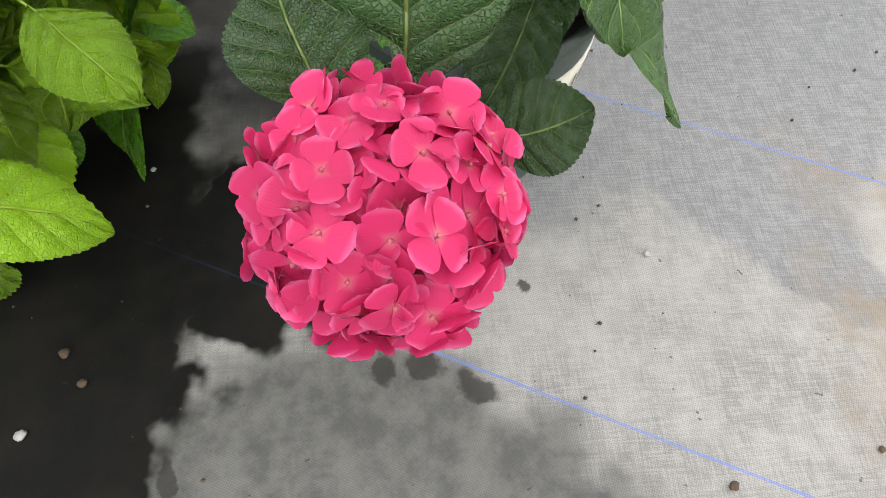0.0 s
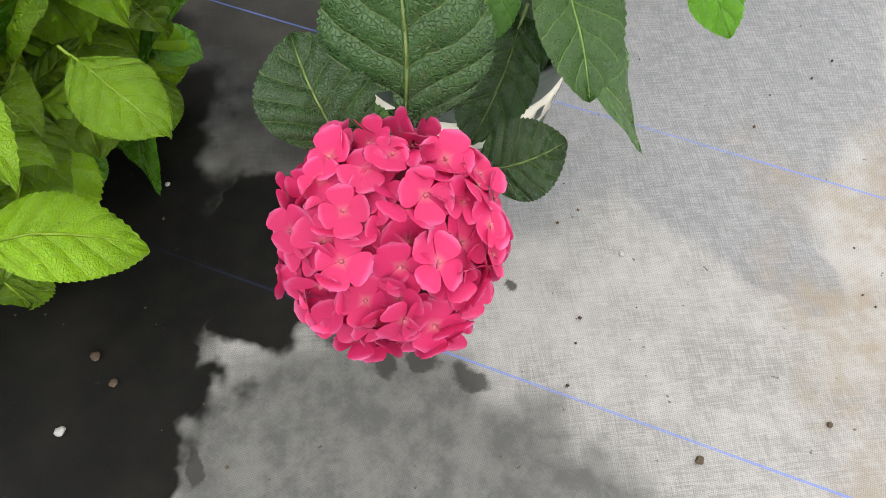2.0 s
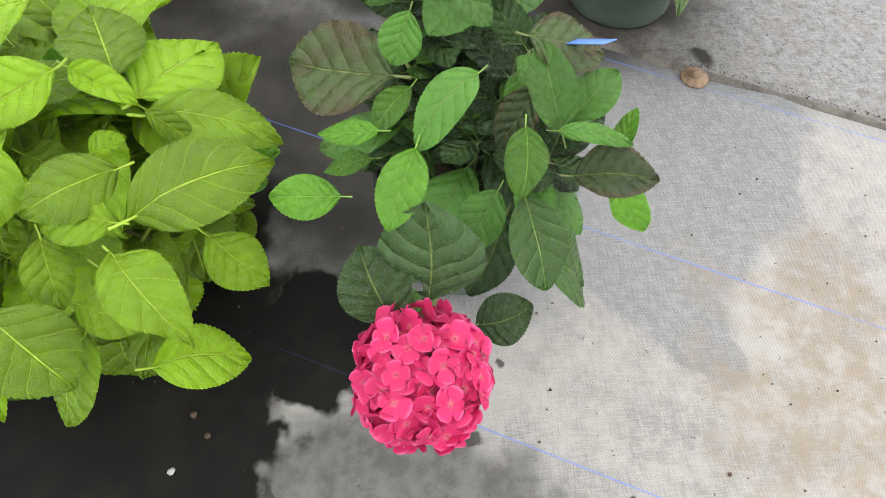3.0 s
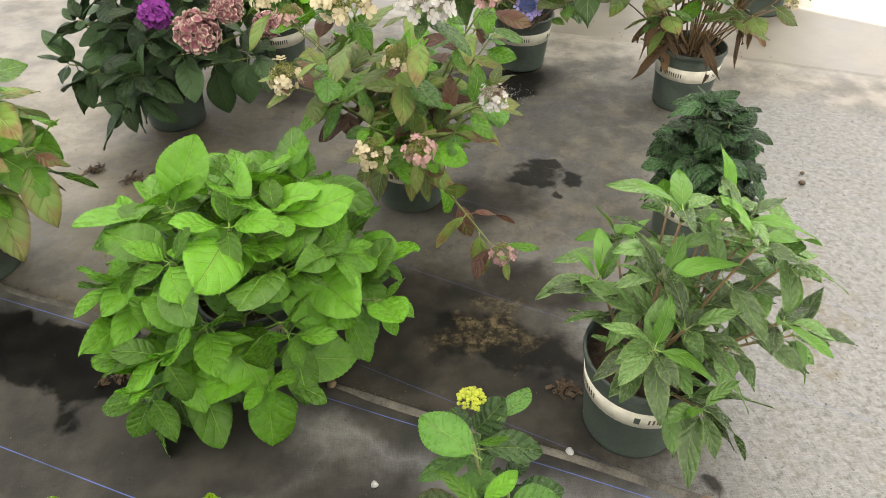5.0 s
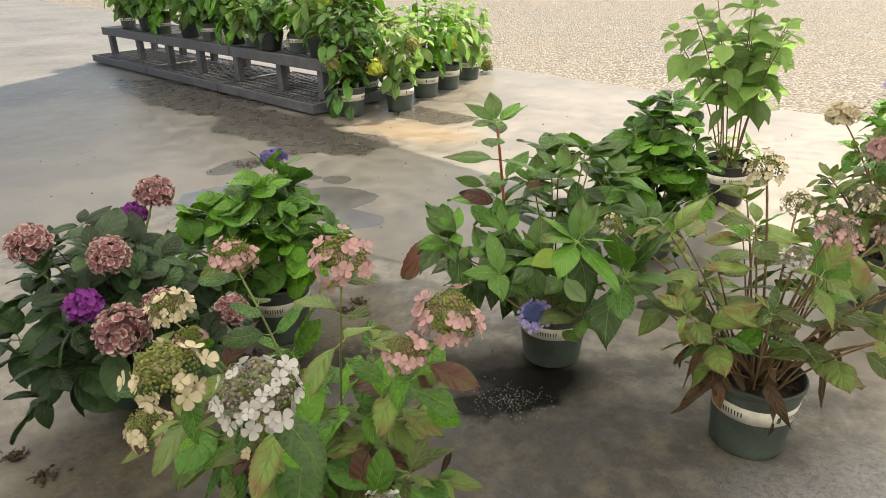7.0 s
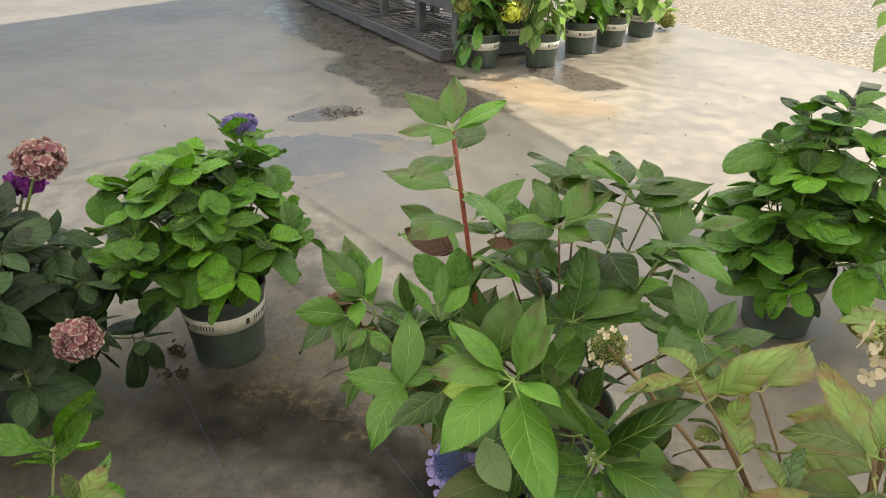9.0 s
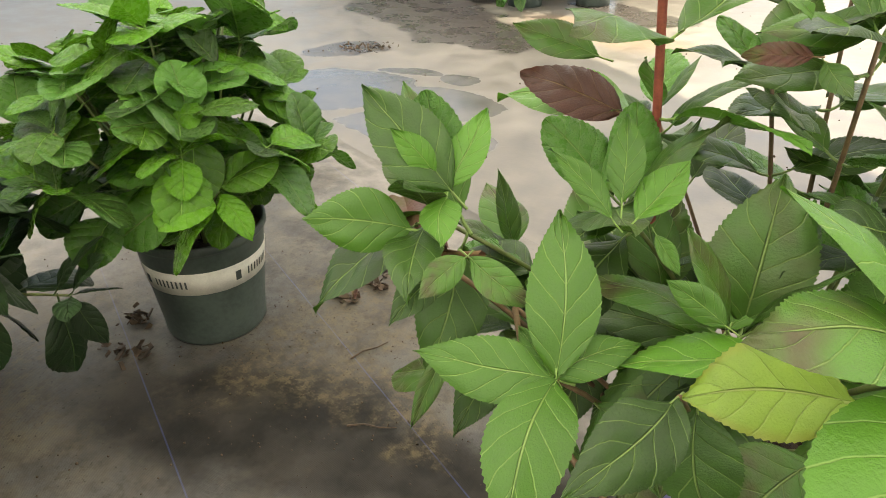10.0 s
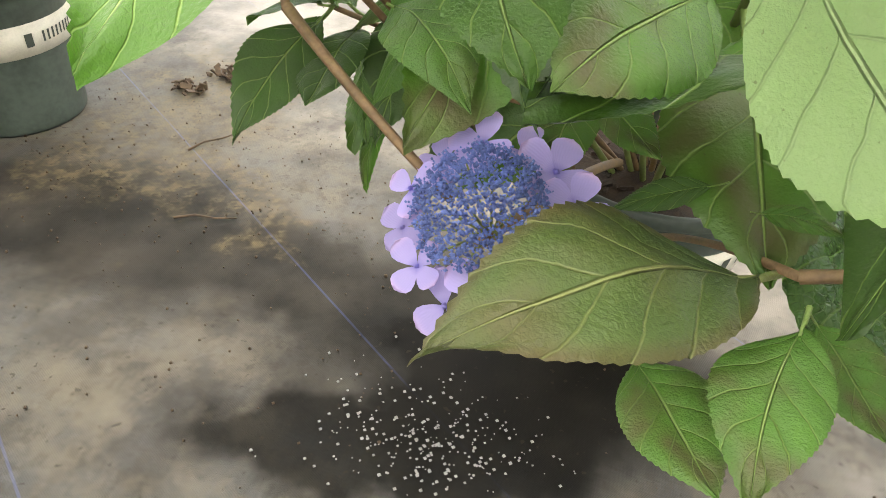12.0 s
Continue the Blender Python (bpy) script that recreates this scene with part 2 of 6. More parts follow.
def fabric_material(name, offset, shade=1.0, dusty=False, wetness=0.985):
    """Woven black ground cloth, dusty, with blue marker threads, wet runoff and painted-in glare and shade."""
    n = Nodes(name)
    co = n.coord()
    sx = n.add("ShaderNodeSeparateXYZ")
    n.put(sx.inputs[0], co)
    nn = n.math("ADD", n.math("MULTIPLY", sx.outputs[0], 0.4303), n.math("MULTIPLY", sx.outputs[1], 0.9027))
    ss = n.math("ADD", n.math("MULTIPLY", sx.outputs[0], -0.9027), n.math("MULTIPLY", sx.outputs[1], 0.4303))
    warp = n.math("ABSOLUTE", n.math("SINE", n.math("MULTIPLY", nn, 1150.0)))
    weft = n.math("ABSOLUTE", n.math("SINE", n.math("MULTIPLY", ss, 1150.0)))
    weave = n.math("MULTIPLY", warp, weft)
    dust = n.math("ADD", n.math("MULTIPLY", n.noise(co, 1.6, 4, 0.6), 0.6), n.math("MULTIPLY", n.noise(co, 14.0, 5, 0.65), 0.4))
    streak = n.add("ShaderNodeMapping")
    n.put(streak.inputs["Vector"], co)
    streak.inputs["Rotation"].default_value = (0, 0, radians(25))
    streak.inputs["Scale"].default_value = (24, 420, 1)
    st = n.noise(streak.outputs[0], 1.0, 4, 0.7)
    base = n.mix(n.step(dust, 0.36, 0.62), (0.19, 0.188, 0.18), (0.34, 0.333, 0.315))
    cross = n.add("ShaderNodeMapping")
    n.put(cross.inputs["Vector"], co)
    cross.inputs["Rotation"].default_value = (0, 0, radians(25))
    cross.inputs["Scale"].default_value = (420, 24, 1)
    fibre = n.math("ADD", n.math("MULTIPLY", st, 0.45), n.math("ADD", n.math("MULTIPLY", n.noise(cross.outputs[0], 1.0, 2), 0.3), n.math("MULTIPLY", n.noise(co, 45.0, 4, 0.7), 0.25)))
    base = n.mix(n.math("MULTIPLY", n.step(fibre, 0.44, 0.58), 0.5), base, (0.40, 0.393, 0.37))
    damp_shade = blob_mask(n, co, DAMP_SHADE, 0.10, 3.0, 0.12)
    base = n.mix(n.math("MULTIPLY", damp_shade, 0.8), base, n.mix(n.step(fibre, 0.42, 0.6), (0.145, 0.152, 0.160), (0.245, 0.250, 0.255)))
    front = blob_mask(n, co, FRONT, 0.10, 4.0, 0.22)
    base = n.mix(n.math("MULTIPLY", front, 0.95), base, n.mix(n.step(n.noise(co, 20.0, 5, 0.7), 0.35, 0.65), (0.062, 0.063, 0.060), (0.125, 0.125, 0.117)))
    sand = n.math("MULTIPLY", blob_mask(n, co, SAND, 0.18, 6.0, 0.35), n.step(n.noise(co, 22.0, 4, 0.7), 0.35, 0.65, 0.25, 1.0))
    base = n.mix(n.math("MULTIPLY", sand, 0.75), base, (0.23, 0.185, 0.13))
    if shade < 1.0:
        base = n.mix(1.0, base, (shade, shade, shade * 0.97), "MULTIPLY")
    if dusty:
        # brighter floor towards the open right side, painted in as paler cloth
        pale = blob_mask(n, co, [(1.5, 1.45, 0.85, 0.62, -25), (1.95, 2.5, 0.65, 0.8, 0)], 0.2, 2.0, 0.35)
        base = n.mix(n.math("MULTIPLY", pale, 0.85), base, n.mix(n.step(fibre, 0.4, 0.62), (0.17, 0.17, 0.165), (0.30, 0.295, 0.28)))
        mud = n.math("ADD", n.math("MULTIPLY", n.noise(co, 2.2, 5, 0.65), 0.55), n.math("MULTIPLY", n.noise(co, 11.0, 6, 0.7), 0.45))
        base = n.mix(n.step(mud, 0.38, 0.62, 0.0, 0.8), base, n.mix(n.step(n.noise(co, 5.0, 5, 0.7), 0.4, 0.6), (0.048, 0.041, 0.031), (0.15, 0.128, 0.090)))
        # bluish sky glare on the right, painted over the mud as colour
        base = n.mix(n.math("MULTIPLY", blob_mask(n, co, [(1.45, 1.45, 1.0, 0.72, -25), (2.05, 2.4, 0.85, 0.95, 0)], 0.16, 2.5, 0.4), 0.88), base, n.mix(n.step(fibre, 0.4, 0.62), (0.17, 0.173, 0.178), (0.32, 0.32, 0.316)))
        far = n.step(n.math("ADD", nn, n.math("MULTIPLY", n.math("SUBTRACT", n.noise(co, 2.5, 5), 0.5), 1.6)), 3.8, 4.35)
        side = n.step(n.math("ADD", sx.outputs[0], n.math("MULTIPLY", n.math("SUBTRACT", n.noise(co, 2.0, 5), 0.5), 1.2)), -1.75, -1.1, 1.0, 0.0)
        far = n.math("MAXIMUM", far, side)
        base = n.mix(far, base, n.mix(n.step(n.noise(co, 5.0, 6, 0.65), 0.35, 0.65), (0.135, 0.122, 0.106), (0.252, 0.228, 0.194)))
    if dusty:
        base = n.mix(n.math("MULTIPLY", n.step(n.noise(co, 36.0, 6, 0.75), 0.48, 0.64), n.step(far, 0.0, 1.0, 0.5, 0.06)), base, (0.045, 0.036, 0.026))
        base = n.mix(n.math("MULTIPLY", n.step(n.noise(co, 9.0, 6, 0.75), 0.50, 0.66), n.step(far, 0.0, 1.0, 0.35, 0.1)), base, (0.20, 0.178, 0.14))
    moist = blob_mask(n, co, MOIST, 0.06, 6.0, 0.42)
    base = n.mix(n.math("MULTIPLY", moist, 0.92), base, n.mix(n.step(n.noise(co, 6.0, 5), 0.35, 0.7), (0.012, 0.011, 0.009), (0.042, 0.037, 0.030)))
    wet = blob_mask(n, co, WET_SHADE, 0.10, 5.5, 0.28 if dusty else 0.10)
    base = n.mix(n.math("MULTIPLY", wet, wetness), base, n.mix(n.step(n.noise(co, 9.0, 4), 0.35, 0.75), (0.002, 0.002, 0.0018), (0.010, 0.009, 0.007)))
    if dusty:
        base = n.mix(n.math("MULTIPLY", sand, n.step(n.noise(co, 30.0, 4, 0.7), 0.42, 0.6, 0.1, 0.7)), base, (0.17, 0.135, 0.075))
    drops = blob_mask(n, co, DROPS, 0.012, 34.0, 0.25)
    base = n.mix(n.math("MULTIPLY", drops, 0.85), base, (0.020, 0.018, 0.015))
    across = n.math("ADD", n.math("MULTIPLY", sx.outputs[0], 0.527), n.math("MULTIPLY", sx.outputs[1], 0.850)) if dusty else nn
    fr = n.math("FRACT", n.math("DIVIDE", n.math("SUBTRACT", across, offset), 0.508 if dusty else 0.4945))
    line = n.math("MULTIPLY", n.step(n.math("MINIMUM", fr, n.math("SUBTRACT", 1.0, fr)), 0.0022, 0.0052, 1.0, 0.0),
                  n.step(n.noise(co, 3.0, 3), 0.3, 0.6, 0.25, 0.85))
    base = n.mix(n.math("MULTIPLY", n.math("MULTIPLY", line, 0.2 if dusty else 0.85), n.math("SUBTRACT", 1.0, n.math("MULTIPLY", wet, 0.92))), base, (0.12, 0.19, 0.55))
    worn = n.step(weave, 0.0, 0.35, 0.35, 0.0)
    if dusty:
        worn = n.math("MULTIPLY", worn, n.math("SUBTRACT", 1.0, n.math("MULTIPLY", far, 0.95)))
    base = n.mix(worn, base, (0.02, 0.02, 0.02))
    specks = n.step(n.noise(co, 75.0, 2), 0.66 if dusty else 0.73, 0.71 if dusty else 0.77)
    base = n.mix(n.math("MULTIPLY", specks, n.step(far, 0.0, 1.0, 0.7, 0.2) if dusty else 0.7), base, (0.03, 0.024, 0.018))
    h = n.math("ADD", n.math("MULTIPLY", weave, 0.5), n.math("MULTIPLY", n.noise(co, 30.0, 3), 0.6))
    dry = n.step(dust, 0.3, 0.7, 0.5, 0.68)
    if dusty:
        dry = n.math("SUBTRACT", dry, n.math("MULTIPLY", far, 0.16))
    gloss = n.math("MULTIPLY_ADD", far, 0.15, 0.35) if dusty else 0.35
    n.set(color=base, rough=n.math("SUBTRACT", dry, n.math("MULTIPLY", wet, 0.08)), spec=n.math("SUBTRACT", gloss, n.math("MAXIMUM", n.math("MULTIPLY", wet, 0.29), n.math("MULTIPLY", moist, 0.24))), normal=n.bump(h, 0.25, 0.0015))
    return n.mat


def concrete_material():
    n = Nodes("concrete")
    co = n.coord()
    a, b, c = n.noise(co, 0.55, 5, 0.6), n.noise(co, 5.0, 6, 0.65), n.noise(co, 60.0, 3)
    f = n.math("ADD", n.math("MULTIPLY", a, 0.55), n.math("MULTIPLY", b, 0.45))
    base = n.mix(n.step(f, 0.35, 0.68), (0.125, 0.113, 0.098), (0.245, 0.222, 0.19))
    puddle = blob_mask(n, co, [(-1.75, 6.2, 0.55, 0.42, 20), (-1.0, 6.2, 0.40, 0.32, 0), (-1.1, 6.75, 0.16, 0.12, 0), (-1.45, 6.75, 0.2, 0.1, 10), (-0.9, 5.75, 0.5, 0.22, 0)], 0.10, 1.6, 0.05)
    wet = blob_mask(n, co, [(-4.3, 10.4, 2.4, 0.55, -38), (-2.2, 8.5, 1.3, 0.55, -38), (-1.5, 8.0, 0.8, 0.5, -30), (-2.1, 7.1, 0.32, 0.2, 30), (-0.6, 9.3, 0.7, 0.3, -40)], 0.20, 1.8, 0.06)
    orange = blob_mask(n, co, [(-0.6, 8.45, 0.8, 0.32, -30)], 0.2, 2.0, 0.4)
    base = n.mix(n.math("MULTIPLY", orange, 0.35), base, (0.30, 0.19, 0.09))
    base = n.mix(n.math("MULTIPLY", puddle, 0.65), base, (0.085, 0.085, 0.087))
    base = n.mix(n.math("MULTIPLY", wet, 0.8), base, (0.055, 0.047, 0.042))
    spots = n.step(n.noise(co, 26.0, 2), 0.74, 0.78)
    base = n.mix(n.math("MULTIPLY", spots, 0.6), base, (0.06, 0.05, 0.04))
    gloss = n.math("MAXIMUM", puddle, n.math("MULTIPLY", wet, 0.5))
    n.set(color=base, rough=n.math("SUBTRACT", n.step(b, 0.3, 0.7, 0.32, 0.50), n.math("MULTIPLY", gloss, 0.24)), spec=0.5,
          normal=n.bump(n.math("ADD", c, n.math("MULTIPLY", b, 2.0)), 0.2, 0.002))
    return n.mat


def gravel_material():
    n = Nodes("gravel")
    co = n.coord()
    vor = n.add("ShaderNodeTexVoronoi")
    n.put(vor.inputs["Vector"], co)
    vor.inputs["Scale"].default_value = 26.0
    vb = n.add("ShaderNodeTexVoronoi")
    n.put(vb.inputs["Vector"], co)
    vb.inputs["Scale"].default_value = 11.0
    grey = n.add("ShaderNodeRGBToBW")
    n.put(grey.inputs[0], vor.outputs["Color"])
    col = n.mix(n.step(grey.outputs[0], 0.2, 0.8), (0.17, 0.156, 0.135), (0.38, 0.355, 0.315))
    col = n.mix(n.step(vor.outputs["Distance"], 0.35, 0.75), col, (0.12, 0.105, 0.085))
    col = n.mix(n.step(n.noise(co, 0.5, 4), 0.35, 0.7, 0.0, 0.35), col, (0.26, 0.21, 0.15))
    h = n.math("ADD", n.math("SUBTRACT", 1.0, vor.outputs["Distance"]), n.math("SUBTRACT", 1.0, vb.outputs["Distance"]))
    n.set(color=col, rough=0.85, normal=n.bump(h, 0.9, 0.03))
    return n.mat


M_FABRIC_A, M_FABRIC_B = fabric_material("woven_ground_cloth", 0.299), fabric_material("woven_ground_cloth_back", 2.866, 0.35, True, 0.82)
M_CONCRETE, M_GRAVEL = concrete_material(), gravel_material()
M_POT = plain("green_black_plastic", (0.056, 0.074, 0.062), 0.5, vary=0.35, scale=9, bump=0.1)
M_POT_BLACK = plain("black_plastic", (0.014, 0.015, 0.017), 0.45, vary=0.3)
M_BAND = plain("cream_label", (0.64, 0.61, 0.52), 0.6, vary=0.12, scale=30)
M_PRINT = plain("label_print", (0.05, 0.06, 0.05), 0.7, vary=0.1)
M_SOIL = plain("bark_soil", (0.035, 0.022, 0.014), 0.9, vary=0.6, scale=40, bump=0.8)
M_STEM = plain("green_stem", (0.16, 0.20, 0.06), 0.5, vary=0.3)
M_STEM_BROWN = plain("brown_stem", (0.19, 0.12, 0.06), 0.6, vary=0.35, scale=40)
M_STEM_RED = plain("red_stem", (0.30, 0.075, 0.05), 0.5, vary=0.35, scale=40)
M_BENCH = plain("black_bench_plastic", (0.085, 0.085, 0.092), 0.55, vary=0.4, scale=6, bump=0.25)
M_RUST = plain("rusty_steel", (0.20, 0.14, 0.09), 0.6, 0.5, vary=0.5, scale=60)
M_DEBRIS = plain("dry_debris", (0.075, 0.05, 0.03), 0.85, vary=0.5, scale=50)
M_WHITE = plain("white_grain", (0.36, 0.36, 0.35), 0.35, vary=0.2, scale=50)
M_TAG = plain("printed_tag", (0.50, 0.52, 0.50), 0.4, vary=0.1)
M_TAG_BLUE = plain("blue_tag", (0.10, 0.22, 0.62), 0.4, vary=0.15)
M_TAG_DARK = plain("dark_print", (0.05, 0.07, 0.05), 0.5, vary=0.2)

L_DARK = leaf_material("leaf_dark", (0.030, 0.070, 0.020), (0.17, 0.24, 0.07), rough=0.24, quilt=1.3, rugose=0.22)
L_DEEP = leaf_material("leaf_deep", (0.030, 0.066, 0.022), (0.08, 0.13, 0.04), rough=0.40, quilt=0.4, spec=0.38)
L_CRINK = leaf_material("leaf_crinkled", (0.030, 0.082, 0.026), (0.10, 0.18, 0.06), rough=0.26, quilt=1.3, vary=0.6, rugose=0.15)
L_SCORCH = leaf_material("leaf_scorched", (0.052, 0.090, 0.026), (0.16, 0.19, 0.06), edge=(0.075, 0.038, 0.022), rough=0.28, quilt=1.2, blotch=(0.07, 0.045, 0.025), rugose=0.2)
L_BRONZE = leaf_material("leaf_bronze_green", (0.058, 0.098, 0.022), (0.22, 0.25, 0.09), edge=(0.085, 0.062, 0.025), rough=0.4, quilt=0.2, vary=0.35, blotch=(0.11, 0.075, 0.04), lines_amt=0.5, net_amt=0.02, rugose=0.02)
L_YELLOW = leaf_material("leaf_yellowing", (0.19, 0.30, 0.038), (0.36, 0.45, 0.12), edge=(0.28, 0.29, 0.045), rough=0.4, quilt=0.15, net_amt=0.02, amount=0.3, rugose=0.01)
L_LIME = leaf_material("leaf_lime", (0.160, 0.300, 0.008), (0.32, 0.48, 0.05), rough=0.26, quilt=1.0, vary=0.5, rugose=0.16, spec=0.35)
L_FRESH = leaf_material("leaf_fresh", (0.080, 0.225, 0.012), (0.22, 0.40, 0.07), rough=0.28, quilt=0.5, vary=0.5, rugose=0.1, spec=0.42)
L_SPRING = leaf_material("leaf_spring", (0.080, 0.215, 0.018), (0.28, 0.43, 0.11), rough=0.45, quilt=0.12, vary=0.28, lines_amt=0.62, net_amt=0.02, rugose=0.01)
L_MID = leaf_material("leaf_mid", (0.056, 0.160, 0.018), (0.20, 0.32, 0.08), rough=0.32, quilt=0.5, rugose=0.1)
L_POINT = leaf_material("leaf_pointed", (0.050, 0.128, 0.014), (0.22, 0.33, 0.09), rough=0.42, quilt=0.15, blotch=(0.085, 0.07, 0.03), lines_amt=0.58, net_amt=0.02, rugose=0.01)
L_OLIVE = leaf_material("leaf_olive", (0.075, 0.155, 0.036), (0.20, 0.28, 0.09), rough=0.24, quilt=0.4, edge=(0.14, 0.21, 0.06), spec=0.6, vary=0.75)
L_RED = leaf_material("leaf_bronze", (0.11, 0.042, 0.030), (0.22, 0.13, 0.06), rough=0.48, quilt=0.6, blotch=(0.09, 0.14, 0.03))
L_TURN = leaf_material("leaf_turning", (0.12, 0.20, 0.038), (0.30, 0.33, 0.12), rough=0.46, quilt=0.6, blotch=(0.19, 0.085, 0.035), edge=(0.15, 0.07, 0.03))
L_PALE = leaf_material("leaf_pale", (0.18, 0.30, 0.08), (0.26, 0.38, 0.13), rough=0.5, quilt=0.3, amount=0.45, net_amt=0.02, rugose=0.0)
L_PALE_NEAR = leaf_material("leaf_pale_green", (0.19, 0.29, 0.115), (0.28, 0.38, 0.18), rough=0.5, quilt=0.05, amount=0.35, vary=0.1, lines_amt=0.4, net_amt=0.0, rugose=0.0)
L_BROWN = leaf_material("leaf_dry", (0.13, 0.075, 0.035), (0.20, 0.13, 0.06), rough=0.7, quilt=0.8, amount=0.15)

P_PINK = petal_material("pink_petal", (0.66, 0.20, 0.24), (0.66, 0.030, 0.150), (0.80, 0.20, 0.42), vary=0.22, amount=0.28, rim_at=0.86)
P_DUSK = petal_material("dusky_petal", (0.40, 0.19, 0.18), (0.32, 0.115, 0.15), (0.62, 0.51, 0.42), per_object=False, vary=0.3, rim_at=0.62)
P_PURPLE = petal_material("purple_petal", (0.30, 0.08, 0.30), (0.27, 0.04, 0.30), (0.40, 0.10, 0.42), per_object=False)
P_CREAM = petal_material("cream_petal", (0.50, 0.42, 0.22), (0.66, 0.58, 0.40), (0.70, 0.50, 0.42), per_object=False, vary=0.25)
P_ROSE = petal_material("rose_petal", (0.50, 0.36, 0.24), (0.57, 0.35, 0.34), (0.64, 0.38, 0.42), per_object=False, vary=0.25)
P_WHITE = petal_material("white_petal", (0.42, 0.40, 0.33), (0.54, 0.52, 0.50), (0.56, 0.50, 0.54), per_object=False)
P_LILAC = petal_material("lilac_petal", (0.16, 0.15, 0.55), (0.44, 0.38, 0.76), (0.64, 0.46, 0.76), vary=0.3)
P_LILAC_J = petal_material("lilac_faded_petal", (0.40, 0.36, 0.55), (0.52, 0.46, 0.70), (0.62, 0.52, 0.66), per_object=False)
P_VIOLET = petal_material("violet_petal", (0.14, 0.11, 0.32), (0.16, 0.13, 0.36), (0.42, 0.38, 0.50), per_object=False, vary=0.4)
B_GREEN = petal_material("green_bud", (0.26, 0.28, 0.07), (0.30, 0.32, 0.09), (0.40, 0.36, 0.16), per_object=False, vary=0.4)
B_LIME = petal_material("lime_bud", (0.40, 0.48, 0.05), (0.50, 0.56, 0.07), (0.55, 0.60, 0.10), per_object=False, vary=0.25)
B_BLUE = petal_material("blue_bud", (0.13, 0.18, 0.45), (0.17, 0.24, 0.60), (0.36, 0.46, 0.75), per_object=False, vary=0.4)
B_GREY = petal_material("grey_bud", (0.30, 0.27, 0.20), (0.36, 0.31, 0.24), (0.45, 0.36, 0.30), per_object=False, vary=0.4)


# ---- mesh helpers ----
def mesh_of(name, bm, *mats, smooth=True):
    me = bpy.data.meshes.new(name)
    bm.to_mesh(me)
    bm.free()
    for m in mats:
        me.materials.append(m)
    if smooth:
        for p in me.polygons:
            p.use_smooth = True
    return me


def thing(name, at, label, category, group="", kind=""):
    ob = new(name)
    ob.location = at
    ob.empty_display_size = 0.05
    return tagged(ob, label, category, group, kind)


def part(name, me, parent, m=None, label=""):
    """A mesh under a thing or a part, placed in the thing's own space."""
    ob = new(name, me)
    ob.parent = parent
    if m is not None:
        ob.matrix_basis = m
    return tagged(ob, label)


def box_into(bm, x0, x1, y0, y1, z0, z1, bevel=0.0, m=None):
    r = bmesh.ops.create_cube(bm, size=1.0)
    vs = r["verts"]
    bmesh.ops.transform(bm, matrix=Matrix.LocRotScale(((x0 + x1) / 2, (y0 + y1) / 2, (z0 + z1) / 2), None, (x1 - x0, y1 - y0, z1 - z0)), verts=vs)
    if bevel:
        es = list({e for v in vs for e in v.link_edges})
        r2 = bmesh.ops.bevel(bm, geom=es, offset=bevel, segments=1, affect="EDGES")
        vs = list({v for v in r2["verts"]} | {v for v in vs if v.is_valid})
    if m is not None:
        bmesh.ops.transform(bm, matrix=m, verts=vs)


def lathe_into(bm, profile, n=32, arc=None, z_wave=None):
    """Turned shape from (radius, height) pairs."""
    a0, a1 = arc or (0.0, math.tau)
    full = arc is None
    cols = n if full else n + 1
    rings = [[bm.verts.new((r * math.cos(a0 + (a1 - a0) * i / n), r * math.sin(a0 + (a1 - a0) * i / n), z)) for i in range(cols)] for r, z in profile]
    for lo, hi in zip(rings, rings[1:]):
        for i in range(n):
            j = (i + 1) % cols
            bm.faces.new((lo[i], lo[j], hi[j], hi[i]))
    return rings


def tube_into(bm, pts, r0, r1, sides=6):
    pts = [Vector(p) for p in pts]
    rings = []
    for k, p in enumerate(pts):
        d = (pts[min(k + 1, len(pts) - 1)] - pts[max(k - 1, 0)]).normalized()
        a = d.orthogonal().normalized()
        if rings:
            a = (last - d * last.dot(d)).normalized()
        last = a
        b = d.cross(a)
        r = r0 + (r1 - r0) * k / (len(pts) - 1)
        rings.append([bm.verts.new(p + (a * math.cos(math.tau * i / sides) + b * math.sin(math.tau * i / sides)) * r) for i in range(sides)])
    for lo, hi in zip(rings, rings[1:]):
        for i in range(sides):
            j = (i + 1) % sides
            bm.faces.new((lo[i], lo[j], hi[j], hi[i]))
    bm.faces.new(rings[-1])


